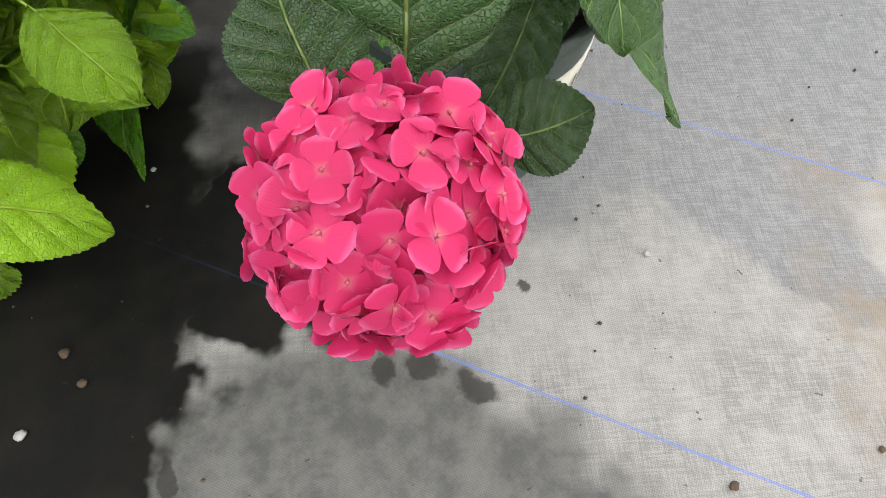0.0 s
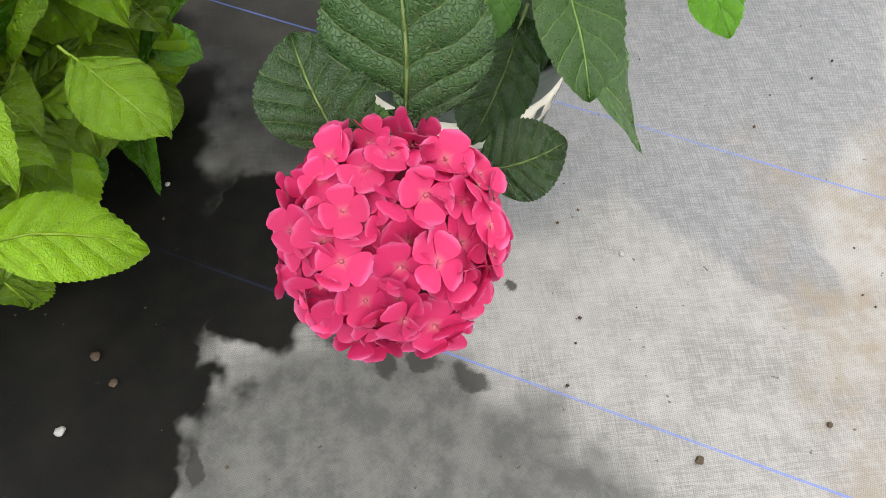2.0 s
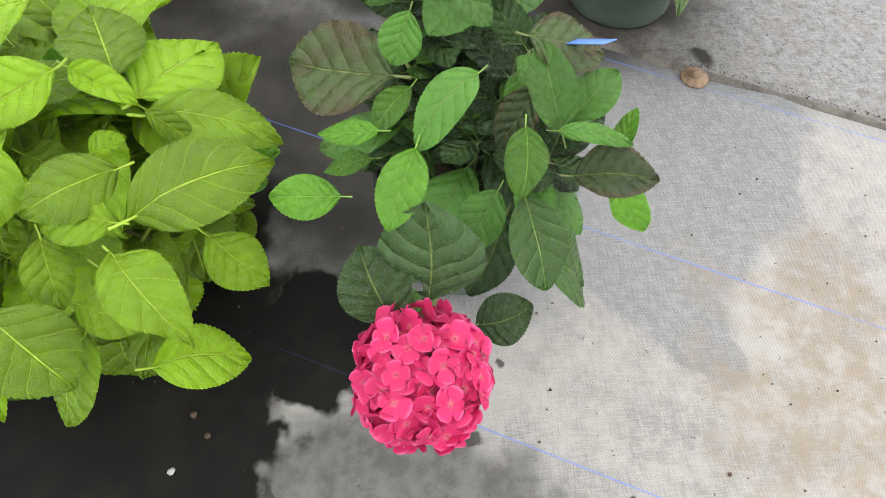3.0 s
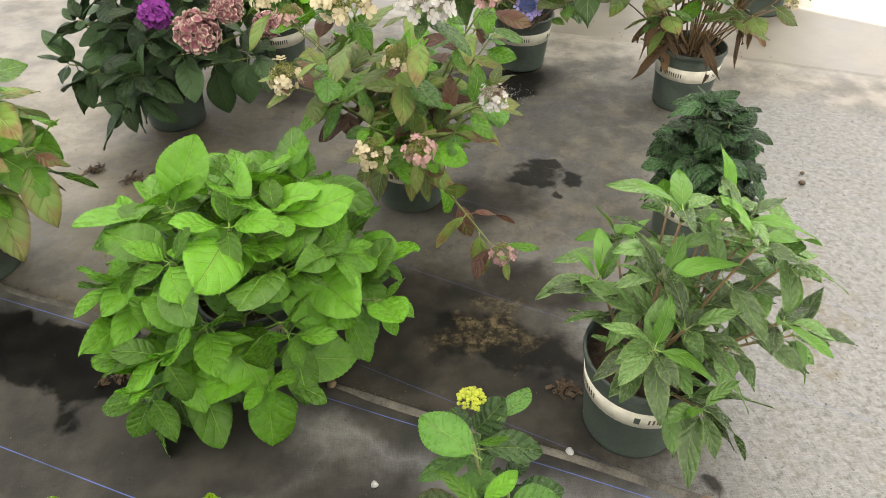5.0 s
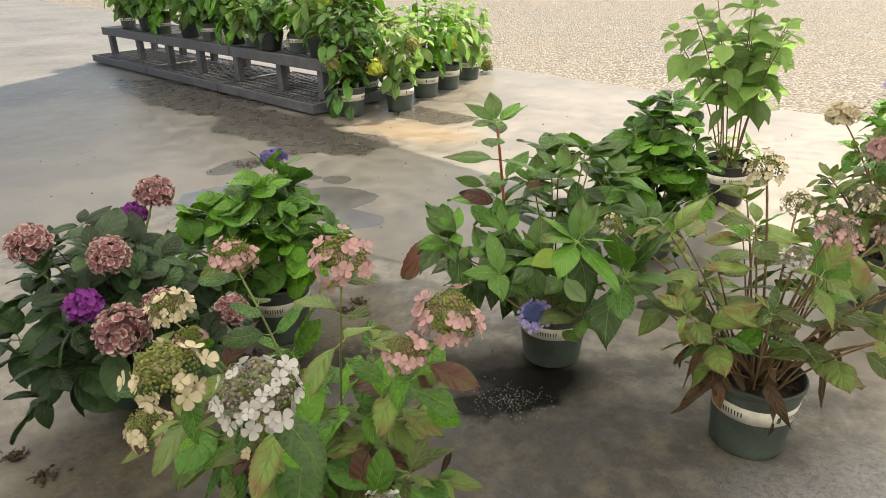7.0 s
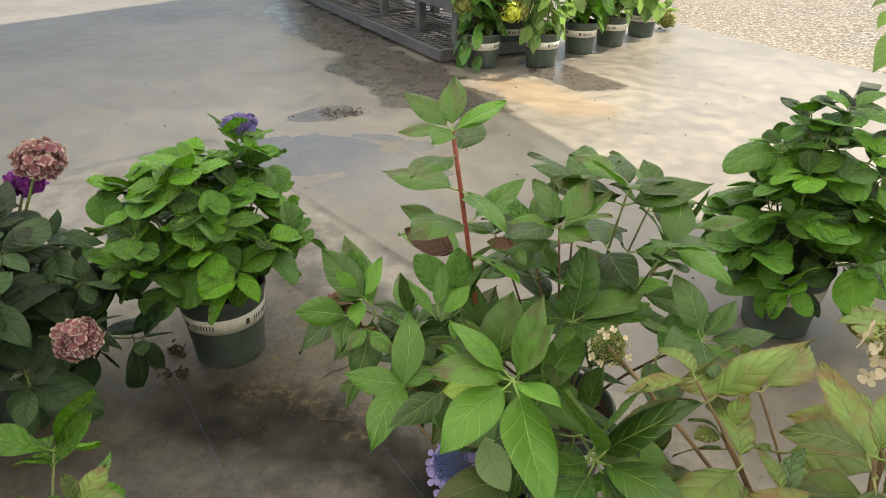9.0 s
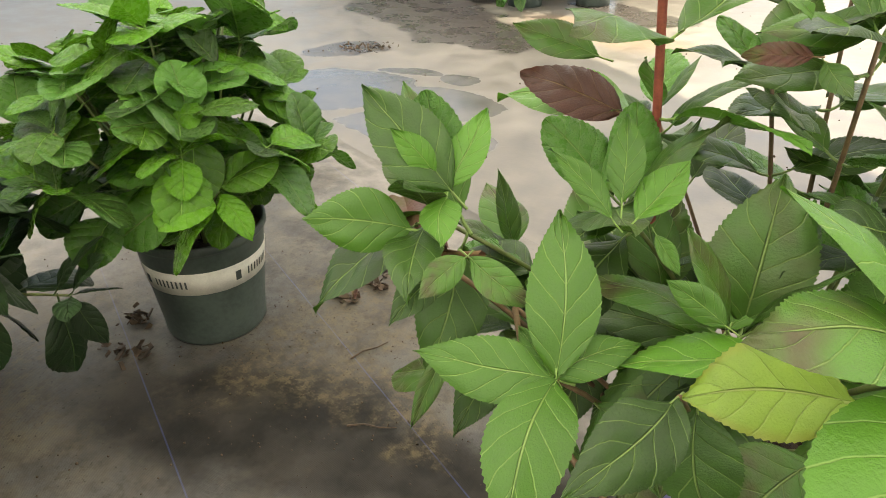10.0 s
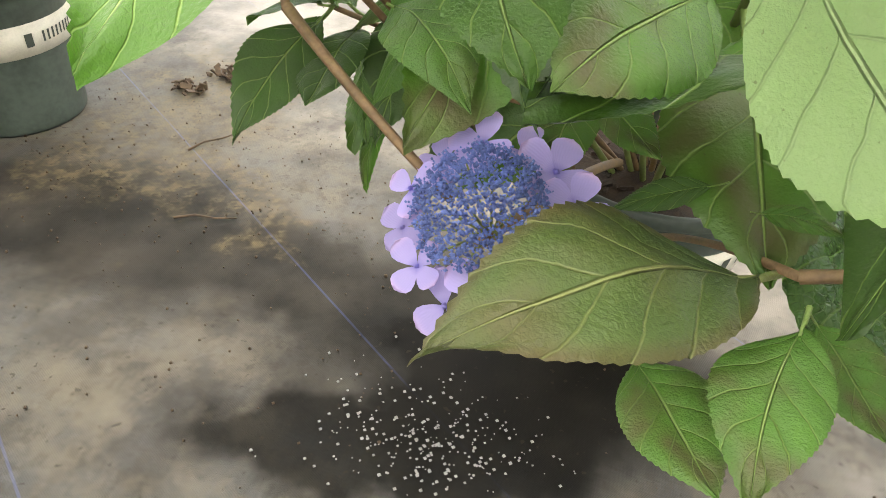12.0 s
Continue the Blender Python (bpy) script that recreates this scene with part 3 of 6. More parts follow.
def leaf_mesh(name, mat, width, seg=12, teeth=True, droop=0.25, fold=0.22, peak=0.42, seed=0, wave=0.03, point=1.25, pucker=0.006):
    """One leaf blade of length 1 along y, with a toothed rim, a fold along the midrib, puckers between the veins and a short stalk."""
    rng = random.Random(seed)
    bm = bmesh.new()
    uvl = bm.loops.layers.uv.new("UVMap")
    rows = seg * 2 if teeth else seg
    cols = (-1.0, -0.82, -0.5, -0.2, 0.0, 0.2, 0.5, 0.82, 1.0) if teeth else (-1.0, -0.5, 0.0, 0.5, 1.0)
    a = 0.66 * (0.5 + 0.5 * point)
    b = a * (1 - peak) / peak
    top = (peak ** a) * ((1 - peak) ** b)
    ph = rng.uniform(0, 6.28)
    twist = rng.uniform(-0.5, 0.5)
    bend = rng.uniform(-0.06, 0.06)
    curl = rng.uniform(0.1, 0.9)
    skew = (rng.uniform(0.92, 1.06), rng.uniform(0.92, 1.06))
    seat = Vector((seed * 1.7, 3.1, 0.4))
    grid, uvs = [], {}
    for k in range(rows + 1):
        v = k / rows
        w = width * 0.5 * (max(v, 1e-4) ** a) * (max(1 - v, 0.0) ** b) / top
        w = max(w, 0.004 + 0.008 * (1 - v))
        row = []
        for u in cols:
            x = u * w * skew[0 if u < 0 else 1]
            y = v
            if teeth and abs(u) == 1.0 and 0 < k < rows:
                x *= 1.018 if k % 2 else 0.985
                y += 0.010 if k % 2 else -0.003
            z = fold * abs(x) * (1.0 - 0.5 * v) - droop * v * v + wave * math.sin(6 * v + ph + 1.5 * u) * abs(u) + twist * x * v
            z -= curl * w * max(0.0, abs(u) - 0.45) ** 2
            z -= pucker * math.cos(math.tau * 5.6 * (v - 0.26 * abs(u) ** 0.85)) * (0.5 if abs(u) == 1.0 else min(1, abs(u) * 2.5)) * min(1, 5 * v, 5 * (1 - v))
            z += 0.035 * noise.noise(Vector((u * 1.6, v * 3.2, 0)) + seat) * min(1, 4 * v) + 0.9 * pucker * noise.noise(Vector((u * 6, v * 13, 5)) + seat)
            vert = bm.verts.new((x + bend * math.sin(math.pi * v), y, z))
            uvs[vert] = ((u + 1) / 2, v)
            row.append(vert)
        grid.append(row)
    for lo, hi in zip(grid, grid[1:]):
        for i in range(len(cols) - 1):
            f = bm.faces.new((lo[i], lo[i + 1], hi[i + 1], hi[i]))
            for lp in f.loops:
                lp[uvl].uv = uvs[lp.vert]
    nf = len(bm.faces)
    tube_into(bm, [(0, -0.16, 0.03), (0, -0.06, 0.0), (0, 0.06, -0.005)], 0.016, 0.011, 5)
    bm.faces.ensure_lookup_table()
    for f in bm.faces[nf:]:
        for lp in f.loops:
            lp[uvl].uv = (0.5, 0.1)
    return mesh_of(name, bm, mat)


def leaf_set(mat, width, near=True, droop=0.25, fold=0.22, peak=0.46, wave=0.022, count=6, name="leaf", point=1.25, seg=18, pucker=0.006):
    out = []
    for i in range(count):
        out.append(leaf_mesh(name, mat, width * (0.88 + 0.05 * i), seg if near else 7, near, droop * (0.1, 1.4, 0.7, 2.2, 0.4, 1.1)[i % 6], fold * (1.6, 0.5, 1.0, 0.7, 2.2, 0.3)[i % 6],
                             peak, i * 7 + int(width * 100), wave * (0.6, 1.6, 1.0, 2.2, 0.8, 1.4)[i % 6], point, pucker))
    return out


def floret_into(bm, m, r, petals=4, width=0.95, cup=0.25, seed=0, eye=True):
    """A floret of broad rounded petals round a tiny eye."""
    rng = random.Random(seed)
    uvl = bm.loops.layers.uv.verify()
    for p in range(petals):
        ang = math.tau * p / petals + rng.uniform(-0.16, 0.16)
        size = r * rng.uniform(0.86, 1.1)
        tilt = rng.uniform(-0.3, 0.3)
        lift = 0.0006 * (p % 2) + rng.uniform(0, 0.06) * r
        rows, cols = 6, (-1.0, -0.45, 0.45, 1.0)
        grid, uvs = [], {}
        for k in range(rows + 1):
            v = math.sin(math.pi / 2 * k / rows)
            w = 0.5 * width * max(0.06, v ** 0.75 * math.sqrt(max(0.0, 1 - v ** 3.4)) / 0.64)
            row = []
            for u in cols:
                x, y = u * w * size, (v - 0.05 * u * u * v) * size
                z = cup * size * (v * v * 0.6 + abs(u) * 0.18 * math.sin(v * 3.0)) + tilt * size * v * 0.6 + lift + rng.uniform(-0.02, 0.02) * size
                q = m @ Vector((x * math.cos(ang) - y * math.sin(ang), x * math.sin(ang) + y * math.cos(ang), z))
                vert = bm.verts.new(q)
                uvs[vert] = ((u + 1) / 2, max(v, 0.06))
                row.append(vert)
            grid.append(row)
        for lo, hi in zip(grid, grid[1:]):
            for i in range(3):
                f = bm.faces.new((lo[i], lo[i + 1], hi[i + 1], hi[i]))
                for lp in f.loops:
                    lp[uvl].uv = uvs[lp.vert]
    if eye:
        bud_into(bm, m @ Vector((0, 0, 0.07 * r)), r * 0.10, 0.0)


def bud_into(bm, at, r, v=0.25):
    uvl = bm.loops.layers.uv.verify()
    vs = bmesh.ops.create_icosphere(bm, subdivisions=1, radius=r)["verts"] if r > 0.004 else None
    at = Vector(at)
    if vs:
        for q in vs:
            q.co = q.co + at
        fs = {f for q in vs for f in q.link_faces}
    else:
        p = [bm.verts.new(at + Vector(d) * r) for d in ((1, 0, 0), (0, 1, 0), (-1, 0, 0), (0, -1, 0), (0, 0, 1.2), (0, 0, -1))]
        fs = [bm.faces.new((p[i], p[(i + 1) % 4], p[4])) for i in range(4)] + [bm.faces.new((p[(i + 1) % 4], p[i], p[5])) for i in range(4)]
    for f in fs:
        for lp in f.loops:
            lp[uvl].uv = (0.5, v)


def frame_to(d, spin=0.0):
    """A turn whose z axis points along d."""
    return Vector(d).to_track_quat("Z", "Y").to_matrix().to_4x4() @ Matrix.Rotation(spin, 4, "Z")


def fib(n, lo=-0.4):
    """Directions spread evenly over a ball above the height lo."""
    out = []
    for i in range(n):
        z = 1 - (1 - lo) * (i + 0.5) / n
        a = i * 2.39996
        r = math.sqrt(max(0, 1 - z * z))
        out.append(Vector((r * math.cos(a), r * math.sin(a), z)))
    return out


def mophead(plant, at, radius, mat, n=60, axis=(0, 0, 1), floret=0.24, squash=0.8, seed=0, pieces=False, cup=0.25, petals=4, name="flower_head", label="", width=0.95, lo=-0.55, loose=0.65):
    """A rounded head of florets; pieces: each floret an object of its own."""
    rng = random.Random(seed)
    turn = Matrix.Translation(at) @ frame_to(axis)
    core = bmesh.new()
    core.loops.layers.uv.verify()
    vs = bmesh.ops.create_icosphere(core, subdivisions=2, radius=radius * 0.72)["verts"]
    for v in vs:
        v.co.z *= squash
        v.co = turn @ v.co
    if not pieces:
        bm = core
    head = None
    if pieces:
        head = part(name, mesh_of(name, core, mat), plant, None, label)
        base = []
        for k in range(6):
            fb = bmesh.new()
            floret_into(fb, Matrix.Identity(4), radius * floret, petals, width, cup * (0.2 + 0.25 * k), seed + k)
            base.append(mesh_of("floret", fb, mat))
    for i, d in enumerate(fib(n, lo)):
        d = (d + Vector((rng.uniform(-1, 1), rng.uniform(-1, 1), rng.uniform(-1, 1))) * 0.14).normalized()
        p = Vector((d.x, d.y, d.z * squash)) * radius * rng.uniform(0.80, 1.02)
        dd = (Vector((d.x, d.y, d.z / squash)) + Vector((rng.uniform(-1, 1), rng.uniform(-1, 1), rng.uniform(-1, 1))) * loose).normalized()
        m = turn @ Matrix.Translation(p) @ frame_to(dd, rng.uniform(0, 6.28))
        if pieces:
            part("floret", base[i % 6], head, m @ Matrix.Scale(rng.uniform(0.85, 1.15), 4))
        else:
            floret_into(bm, m, radius * floret * rng.uniform(0.85, 1.15), petals, width, cup, seed * 100 + i, eye=False)
    if not pieces:
        head = part(name, mesh_of(name, bm, mat), plant, None, label)
    return head


def lacecap(plant, at, radius, bud_mat, petal_mat, axis=(0, 0, 1), n_buds=160, n_sterile=9, seed=0, dome=0.45, floret=0.30, bud=0.035, pieces=False, label="", hang=0.3, arc=None):
    """A flat head of tiny buds ringed by a few broad florets."""
    rng = random.Random(seed)
    turn = Matrix.Translation(at) @ frame_to(axis)
    bm = bmesh.new()
    for i in range(n_buds):
        rr = math.sqrt((i + 0.5) / n_buds) * radius * 0.72
        a = i * 2.39996 + rng.uniform(-0.3, 0.3)
        z = dome * radius * (1 - (rr / radius) ** 2) + rng.uniform(-0.07, 0.05) * radius
        bud_into(bm, turn @ Vector((rr * math.cos(a), rr * math.sin(a), z)), radius * bud * rng.uniform(0.6, 1.3))
        if pieces:
            for k in range(3):
                bud_into(bm, turn @ Vector((rr * math.cos(a) + rng.uniform(-1, 1) * radius * 0.05, rr * math.sin(a) + rng.uniform(-1, 1) * radius * 0.05, z + rng.uniform(-0.02, 0.09) * radius)), radius * bud * rng.uniform(0.3, 0.7))
    ns = len(bm.faces)
    for i in range(12):
        a = i * 0.5236 + 0.2
        tube_into(bm, [turn @ Vector((0, 0, -radius * 0.5)), turn @ Vector((math.cos(a) * radius * 0.35, math.sin(a) * radius * 0.35, -radius * 0.05)), turn @ Vector((math.cos(a) * radius * 0.62, math.sin(a) * radius * 0.62, dome * radius * 0.3))], radius * 0.022, radius * 0.01, 4)
    bm.faces.ensure_lookup_table()
    for f in bm.faces[ns:]:
        f.material_index = 1
    head = part("flower_head", mesh_of("flower_head", bm, bud_mat, M_STEM), plant, None, label)
    fm = bmesh.new()
    for i in range(n_sterile):
        a = (arc[0] + (arc[1] - arc[0]) * i / max(1, n_sterile - 1) if arc else math.tau * i / n_sterile) + rng.uniform(-0.12, 0.12)
        p = Vector((math.cos(a) * radius * rng.uniform(0.8, 1.0), math.sin(a) * radius * rng.uniform(0.8, 1.0), rng.uniform(-0.12, 0.12) * radius))
        d = Vector((math.cos(a) * hang + rng.uniform(-0.25, 0.25), math.sin(a) * hang + rng.uniform(-0.25, 0.25), 1.0)).normalized()
        m = turn @ Matrix.Translation(p) @ frame_to(d, rng.uniform(0, 6.28))
        if pieces:
            fb = bmesh.new()
            floret_into(fb, Matrix.Identity(4), radius * floret * rng.uniform(0.85, 1.15), 4 if i % 3 else 3, 0.82, 0.15, seed + i)
            tube_into(fb, [(0, 0, -0.02 * radius), (0.01 * radius, 0, -0.3 * radius)], radius * 0.012, radius * 0.012, 4)
            part("floret", mesh_of("floret", fb, petal_mat), head, m)
        else:
            floret_into(fm, m, radius * floret * rng.uniform(0.8, 1.2), 4, 0.85, 0.25, seed * 50 + i)
    if len(fm.verts):
        tagged(part("floret_cluster", mesh_of("floret_cluster", fm, petal_mat), head), kind="stuff")
    else:
        fm.free()
    return head


def pot_parts(plant, r=0.178, h=0.33, turn=0.0, mat=None, band=True, soil=True, tilt_label=True):
    """A nursery pot: tapered wall, rolled rim, feet, paper-like band with rows of print, bark mix."""
    mat = mat or M_POT
    bm = bmesh.new()
    rb = r * 0.80
    lathe_into(bm, [(0.0, 0.006), (rb * 0.9, 0.006), (rb * 0.97, 0.0), (rb, 0.008), (rb * 1.01, h * 0.12), (r * 0.965, h * 0.90), (r * 0.97, h * 0.915), (r * 1.0, h * 0.925), (r * 1.015, h * 0.945),
                    (r * 1.015, h * 0.99), (r * 1.0, h), (r * 0.97, h), (r * 0.955, h * 0.98), (r * 0.94, h * 0.84)], 40)
    bmesh.ops.remove_doubles(bm, verts=bm.verts, dist=1e-5)
    pot = part("pot", mesh_of("pot", bm, mat), plant, Matrix.Rotation(turn, 4, "Z"))
    if band:
        def rad(z):
            return rb * 1.01 + (r * 0.965 - rb * 1.01) * (z / h - 0.12) / 0.78 + 0.0018
        z0, z1 = h * 0.55, h * 0.76
        bm = bmesh.new()
        lathe_into(bm, [(rad(z0) - 0.002, z0), (rad(z0), z0), (rad(z1), z1), (rad(z1) - 0.002, z1)], 40)
        bd = part("label_band", mesh_of("label_band", bm, M_BAND), pot, None, "cream printed label band")
        for rep in range(4):
            bm = bmesh.new()
            a = rep * math.pi / 2
            zc = (z0 + z1) / 2
            for k in range(9):
                wdt, hgt = (0.10, 0.42) if k == 0 else (0.032, 0.34)
                a0 = a + (0 if k == 0 else 0.16 + k * 0.075)
                dz = (z1 - z0) * hgt / 2
                lathe_into(bm, [(rad(zc - dz) + 0.0012, zc - dz), (rad(zc + dz) + 0.0012, zc + dz)], 2, (a0, a0 + wdt))
            tagged(part("print", mesh_of("print", bm, M_PRINT), bd), kind="stuff")
    if soil:
        bm = bmesh.new()
        rng = random.Random(3)
        rings = lathe_into(bm, [(r * 0.945, h * 0.86), (r * 0.75, h * 0.875), (r * 0.5, h * 0.88), (r * 0.25, h * 0.885), (0.004, h * 0.885)], 22)
        for v in bm.verts:
            v.co.z += rng.uniform(-0.008, 0.008)
        for k in range(70):
            a, q = rng.uniform(0, 6.28), r * 0.85 * math.sqrt(rng.random())
            m = Matrix.Translation((q * math.cos(a), q * math.sin(a), h * 0.885)) @ Euler((rng.uniform(-.5, .5), rng.uniform(-.5, .5), rng.uniform(0, 6))).to_matrix().to_4x4()
            s = rng.uniform(0.005, 0.014)
            box_into(bm, -s, s, -s * 0.4, s * 0.4, -0.002, 0.004, 0, m)
        tagged(part("potting_bark", mesh_of("potting_bark", bm, M_SOIL, smooth=False), plant), kind="stuff")
    return pot


def bez(a, b, c, t):
    return a * (1 - t) ** 2 + b * 2 * t * (1 - t) + c * t * t


def put_leaf(parent, meshes, at, d, length, rng, roll=0.5, flat=0.0):
    """A leaf from the point at, pointing along d, face up."""
    d = Vector(d).normalized()
    up = Vector((0, 0, 1)) - d * d.z
    up = up.normalized() if up.length > 0.05 else d.orthogonal().normalized()
    x = d.cross(up)
    m = Matrix((x, d, up)).transposed().to_4x4() @ Matrix.Rotation(rng.uniform(-roll, roll), 4, "Y")
    at = Vector(at) + d * length * 0.15
    sc = length * rng.uniform(0.9, 1.1)
    place = Matrix.Translation(at) @ m @ Matrix.Diagonal((sc * rng.uniform(0.9, 1.1), sc, sc, 1))
    if isinstance(parent, list):
        parent.append((rng.choice(meshes), place))
        return None
    return part("leaf", rng.choice(meshes), parent, place)


def leaf_between(parent, meshes, base, tip, rng, wide=1.0, roll=0.1, tilt=0.0):
    """A leaf whose blade runs from base to tip."""
    base, tip = Vector(base), Vector(tip)
    d = (tip - base).normalized()
    up = Vector((0, 0, 1)) - d * d.z
    up = up.normalized() if up.length > 0.05 else d.orthogonal().normalized()
    m = Matrix((d.cross(up), d, up)).transposed().to_4x4() @ Matrix.Rotation(tilt + rng.uniform(-roll, roll), 4, "Y")
    me = rng.choice(meshes)
    end = max((v.co for v in me.vertices), key=lambda c: c.y)
    sc = (tip - base).length / end.length
    m = m @ Matrix.Rotation(-math.atan2(end.z, end.y), 4, "X")
    return part("leaf", me, parent, Matrix.Translation(base) @ m @ Matrix.Diagonal((sc * wide, sc, sc, 1)))


def panicle(plant, at, radius, bud_mat, petal_mat, axis=(0, 0, 1), n=26, seed=0, tall=1.1, floret=0.36, label="", pieces=False):
    """A cone-like head: fertile buds above, broad florets round its lower part; pieces: each floret an object of its own."""
    rng = random.Random(seed)
    turn = Matrix.Translation(at) @ frame_to(axis)
    bm = bmesh.new()
    for d in fib(300, -0.35):
        r = radius * rng.uniform(0.55, 0.86)
        bud_into(bm, turn @ Vector((d.x * r, d.y * r, d.z * r * tall)), radius * rng.uniform(0.03, 0.062))
    for i in range(9):
        a = i * 0.7
        tube_into(bm, [turn @ Vector((0, 0, -radius * 0.8)), turn @ Vector((math.cos(a) * radius * 0.3, math.sin(a) * radius * 0.3, 0)), turn @ Vector((math.cos(a) * radius * 0.6, math.sin(a) * radius * 0.6, radius * 0.3))], radius * 0.03, radius * 0.012, 4)
    head = part("flower_head", mesh_of("flower_head", bm, bud_mat), plant, None, label)
    base = []
    for k in range(5 if pieces else 0):
        fb = bmesh.new()
        floret_into(fb, Matrix.Identity(4), radius * floret, 4, 0.9, 0.25 + 0.08 * k, seed + k)
        base.append(mesh_of("floret", fb, petal_mat))
    fm = bmesh.new()
    for i, d in enumerate(fib(n, -0.7)):
        if d.z > (0.55 if petal_mat is P_WHITE else 0.12) and rng.random() < 0.8:
            continue
        d = (d + Vector((rng.uniform(-1, 1), rng.uniform(-1, 1), rng.uniform(-1, 1))) * 0.25).normalized()
        p = Vector((d.x, d.y, d.z * tall)) * radius * rng.uniform(0.75, 1.05)
        dd = (d + Vector((rng.uniform(-.5, .5), rng.uniform(-.5, .5), 0.55))).normalized()
        spot = turn @ Matrix.Translation(p) @ frame_to(dd, rng.uniform(0, 6.28))
        if pieces:
            part("floret", base[i % 5], head, spot @ Matrix.Scale(rng.uniform(0.75, 1.2), 4))
        else:
            floret_into(fm, spot, radius * floret * rng.uniform(0.75, 1.2), 4, 0.9, 0.4, seed * 50 + i)
    if pieces:
        fm.free()
    else:
        tagged(part("floret_cluster", mesh_of("floret_cluster", fm, petal_mat), head), kind="stuff")
    return head


def joined(name, items, mat, plant, label=""):
    """Many small leaves of one far plant in one mesh."""
    bm = bmesh.new()
    for me, m in items:
        n0 = len(bm.verts)
        bm.from_mesh(me)
        bm.verts.ensure_lookup_table()
        for v in bm.verts[n0:]:
            v.co = m @ v.co
    return tagged(part(name, mesh_of(name, bm, mat), plant, None, label), kind="stuff")


def shoot(plant, base, tip, leaves, rng, nodes=4, length=0.13, start=0.4, bow=0.0, r0=0.006, r1=0.003, mat=None, elev=25, rosette=4, small=0.6, young=None, phase=None, out=0.0, skip=0.0, collect=None):
    """A stem from base to tip with crossed pairs of leaves and a tuft of young leaves at its end."""
    base, tip = Vector(base), Vector(tip)
    mid = (base + tip) / 2
    flat = Vector((tip.x - base.x, tip.y - base.y, 0))
    mid = Vector((base.x + flat.x * (0.5 - bow), base.y + flat.y * (0.5 - bow), base.z + (tip.z - base.z) * (0.5 + bow * 0.6)))
    bm = bmesh.new()
    pts = [bez(base, mid, tip, k / 7) for k in range(8)]
    tube_into(bm, pts, r0, r1, 6)
    stem = part("stem", mesh_of("stem", bm, mat or M_STEM), plant)
    if collect is not None:
        stem = collect
    az = rng.uniform(0, 6.28) if phase is None else phase
    for i in range(nodes):
        t = start + (0.93 - start) * (i / max(1, nodes - 1))
        p = bez(base, mid, tip, t)
        tan = (bez(base, mid, tip, min(1, t + 0.05)) - bez(base, mid, tip, t - 0.05)).normalized()
        a = tan.orthogonal().normalized()
        b = tan.cross(a)
        for s in (0, math.pi):
            if rng.random() < skip:
                continue
            q = az + s + rng.uniform(-0.3, 0.3)
            e = radians(elev + rng.uniform(-16, 16) - 14 * (1 - t))
            side = a * math.cos(q) + b * math.sin(q)
            d = side * math.cos(e) + tan * math.sin(e)
            d = d + Vector((flat.x, flat.y, 0)) * out
            ln = length * (0.75 + 0.5 * math.sin(math.pi * min(1, 0.25 + 0.6 * (i + 0.5) / nodes))) * rng.uniform(0.8, 1.12)
            put_leaf(stem, leaves, p, d, ln, rng)
        az += math.pi / 2 + rng.uniform(-0.2, 0.2)
    tan = (tip - mid).normalized()
    a = tan.orthogonal().normalized()
    b = tan.cross(a)
    for k in range(rosette):
        q = az + k * math.tau / max(1, rosette) + rng.uniform(-0.25, 0.25)
        e = radians(rng.uniform(20, 50))
        d = (a * math.cos(q) + b * math.sin(q)) * math.cos(e) + tan * math.sin(e)
        put_leaf(stem, young or leaves, tip, d, length * small * rng.uniform(0.75, 1.2), rng)
    return stem


def bush(plant, leaves, n, R, h0, h1, seed, pot_h=0.33, spread=0.09, young=None, centre=(0, 0), **kw):
    """Many shoots from the pot to an uneven dome."""
    rng = random.Random(seed)
    for i in range(n):
        a = i * 2.39996 + rng.uniform(-0.3, 0.3)
        q = math.sqrt((i + 0.6) / n)
        rr = R * q * rng.uniform(0.85, 1.1)
        z = h1 + (h0 - h1) * q ** 2.0 + rng.uniform(-0.05, 0.05)
        base = (math.cos(a) * spread * q, math.sin(a) * spread * q, pot_h * 0.86)
        shoot(plant, base, (centre[0] + math.cos(a) * rr, centre[1] + math.sin(a) * rr, z), leaves, rng, young=young, bow=rng.uniform(0.02, 0.2), **kw)


def stalk_to(plant, base, tip, r=0.004, mat=None, bow=0.1):
    base, tip = Vector(base), Vector(tip)
    mid = Vector((base.x + (tip.x - base.x) * (0.5 - bow), base.y + (tip.y - base.y) * (0.5 - bow), base.z + (tip.z - base.z) * (0.5 + bow)))
    bm = bmesh.new()
    tube_into(bm, [bez(base, mid, tip, k / 7) for k in range(8)], r * 1.3, r, 6)
    return part("stem", mesh_of("stem", bm, mat or M_STEM), plant)


# ---- ground ----
NV, SV = Vector((0.4303, 0.9027, 0)), Vector((-0.9027, 0.4303, 0))


def slab(name, corners, z0, z1, mat, label, category):
    bm = bmesh.new()
    top = [bm.verts.new((x, y, z1)) for x, y in corners]
    low = [bm.verts.new((x, y, z0)) for x, y in corners]
    bm.faces.new(top)
    bm.faces.new(low[::-1])
    for i in range(len(corners)):
        j = (i + 1) % len(corners)
        bm.faces.new((top[i], low[i], low[j], top[j]))
    bmesh.ops.recalc_face_normals(bm, faces=bm.faces)
    return tagged(new(name, mesh_of(name, bm, mat, smooth=False)), label, category, kind="structure")


U, W = Vector((-0.75, 0.66)), Vector((0.66, 0.75))


def plan(u, w):
    p = U * u + W * w
    return (p.x, p.y)


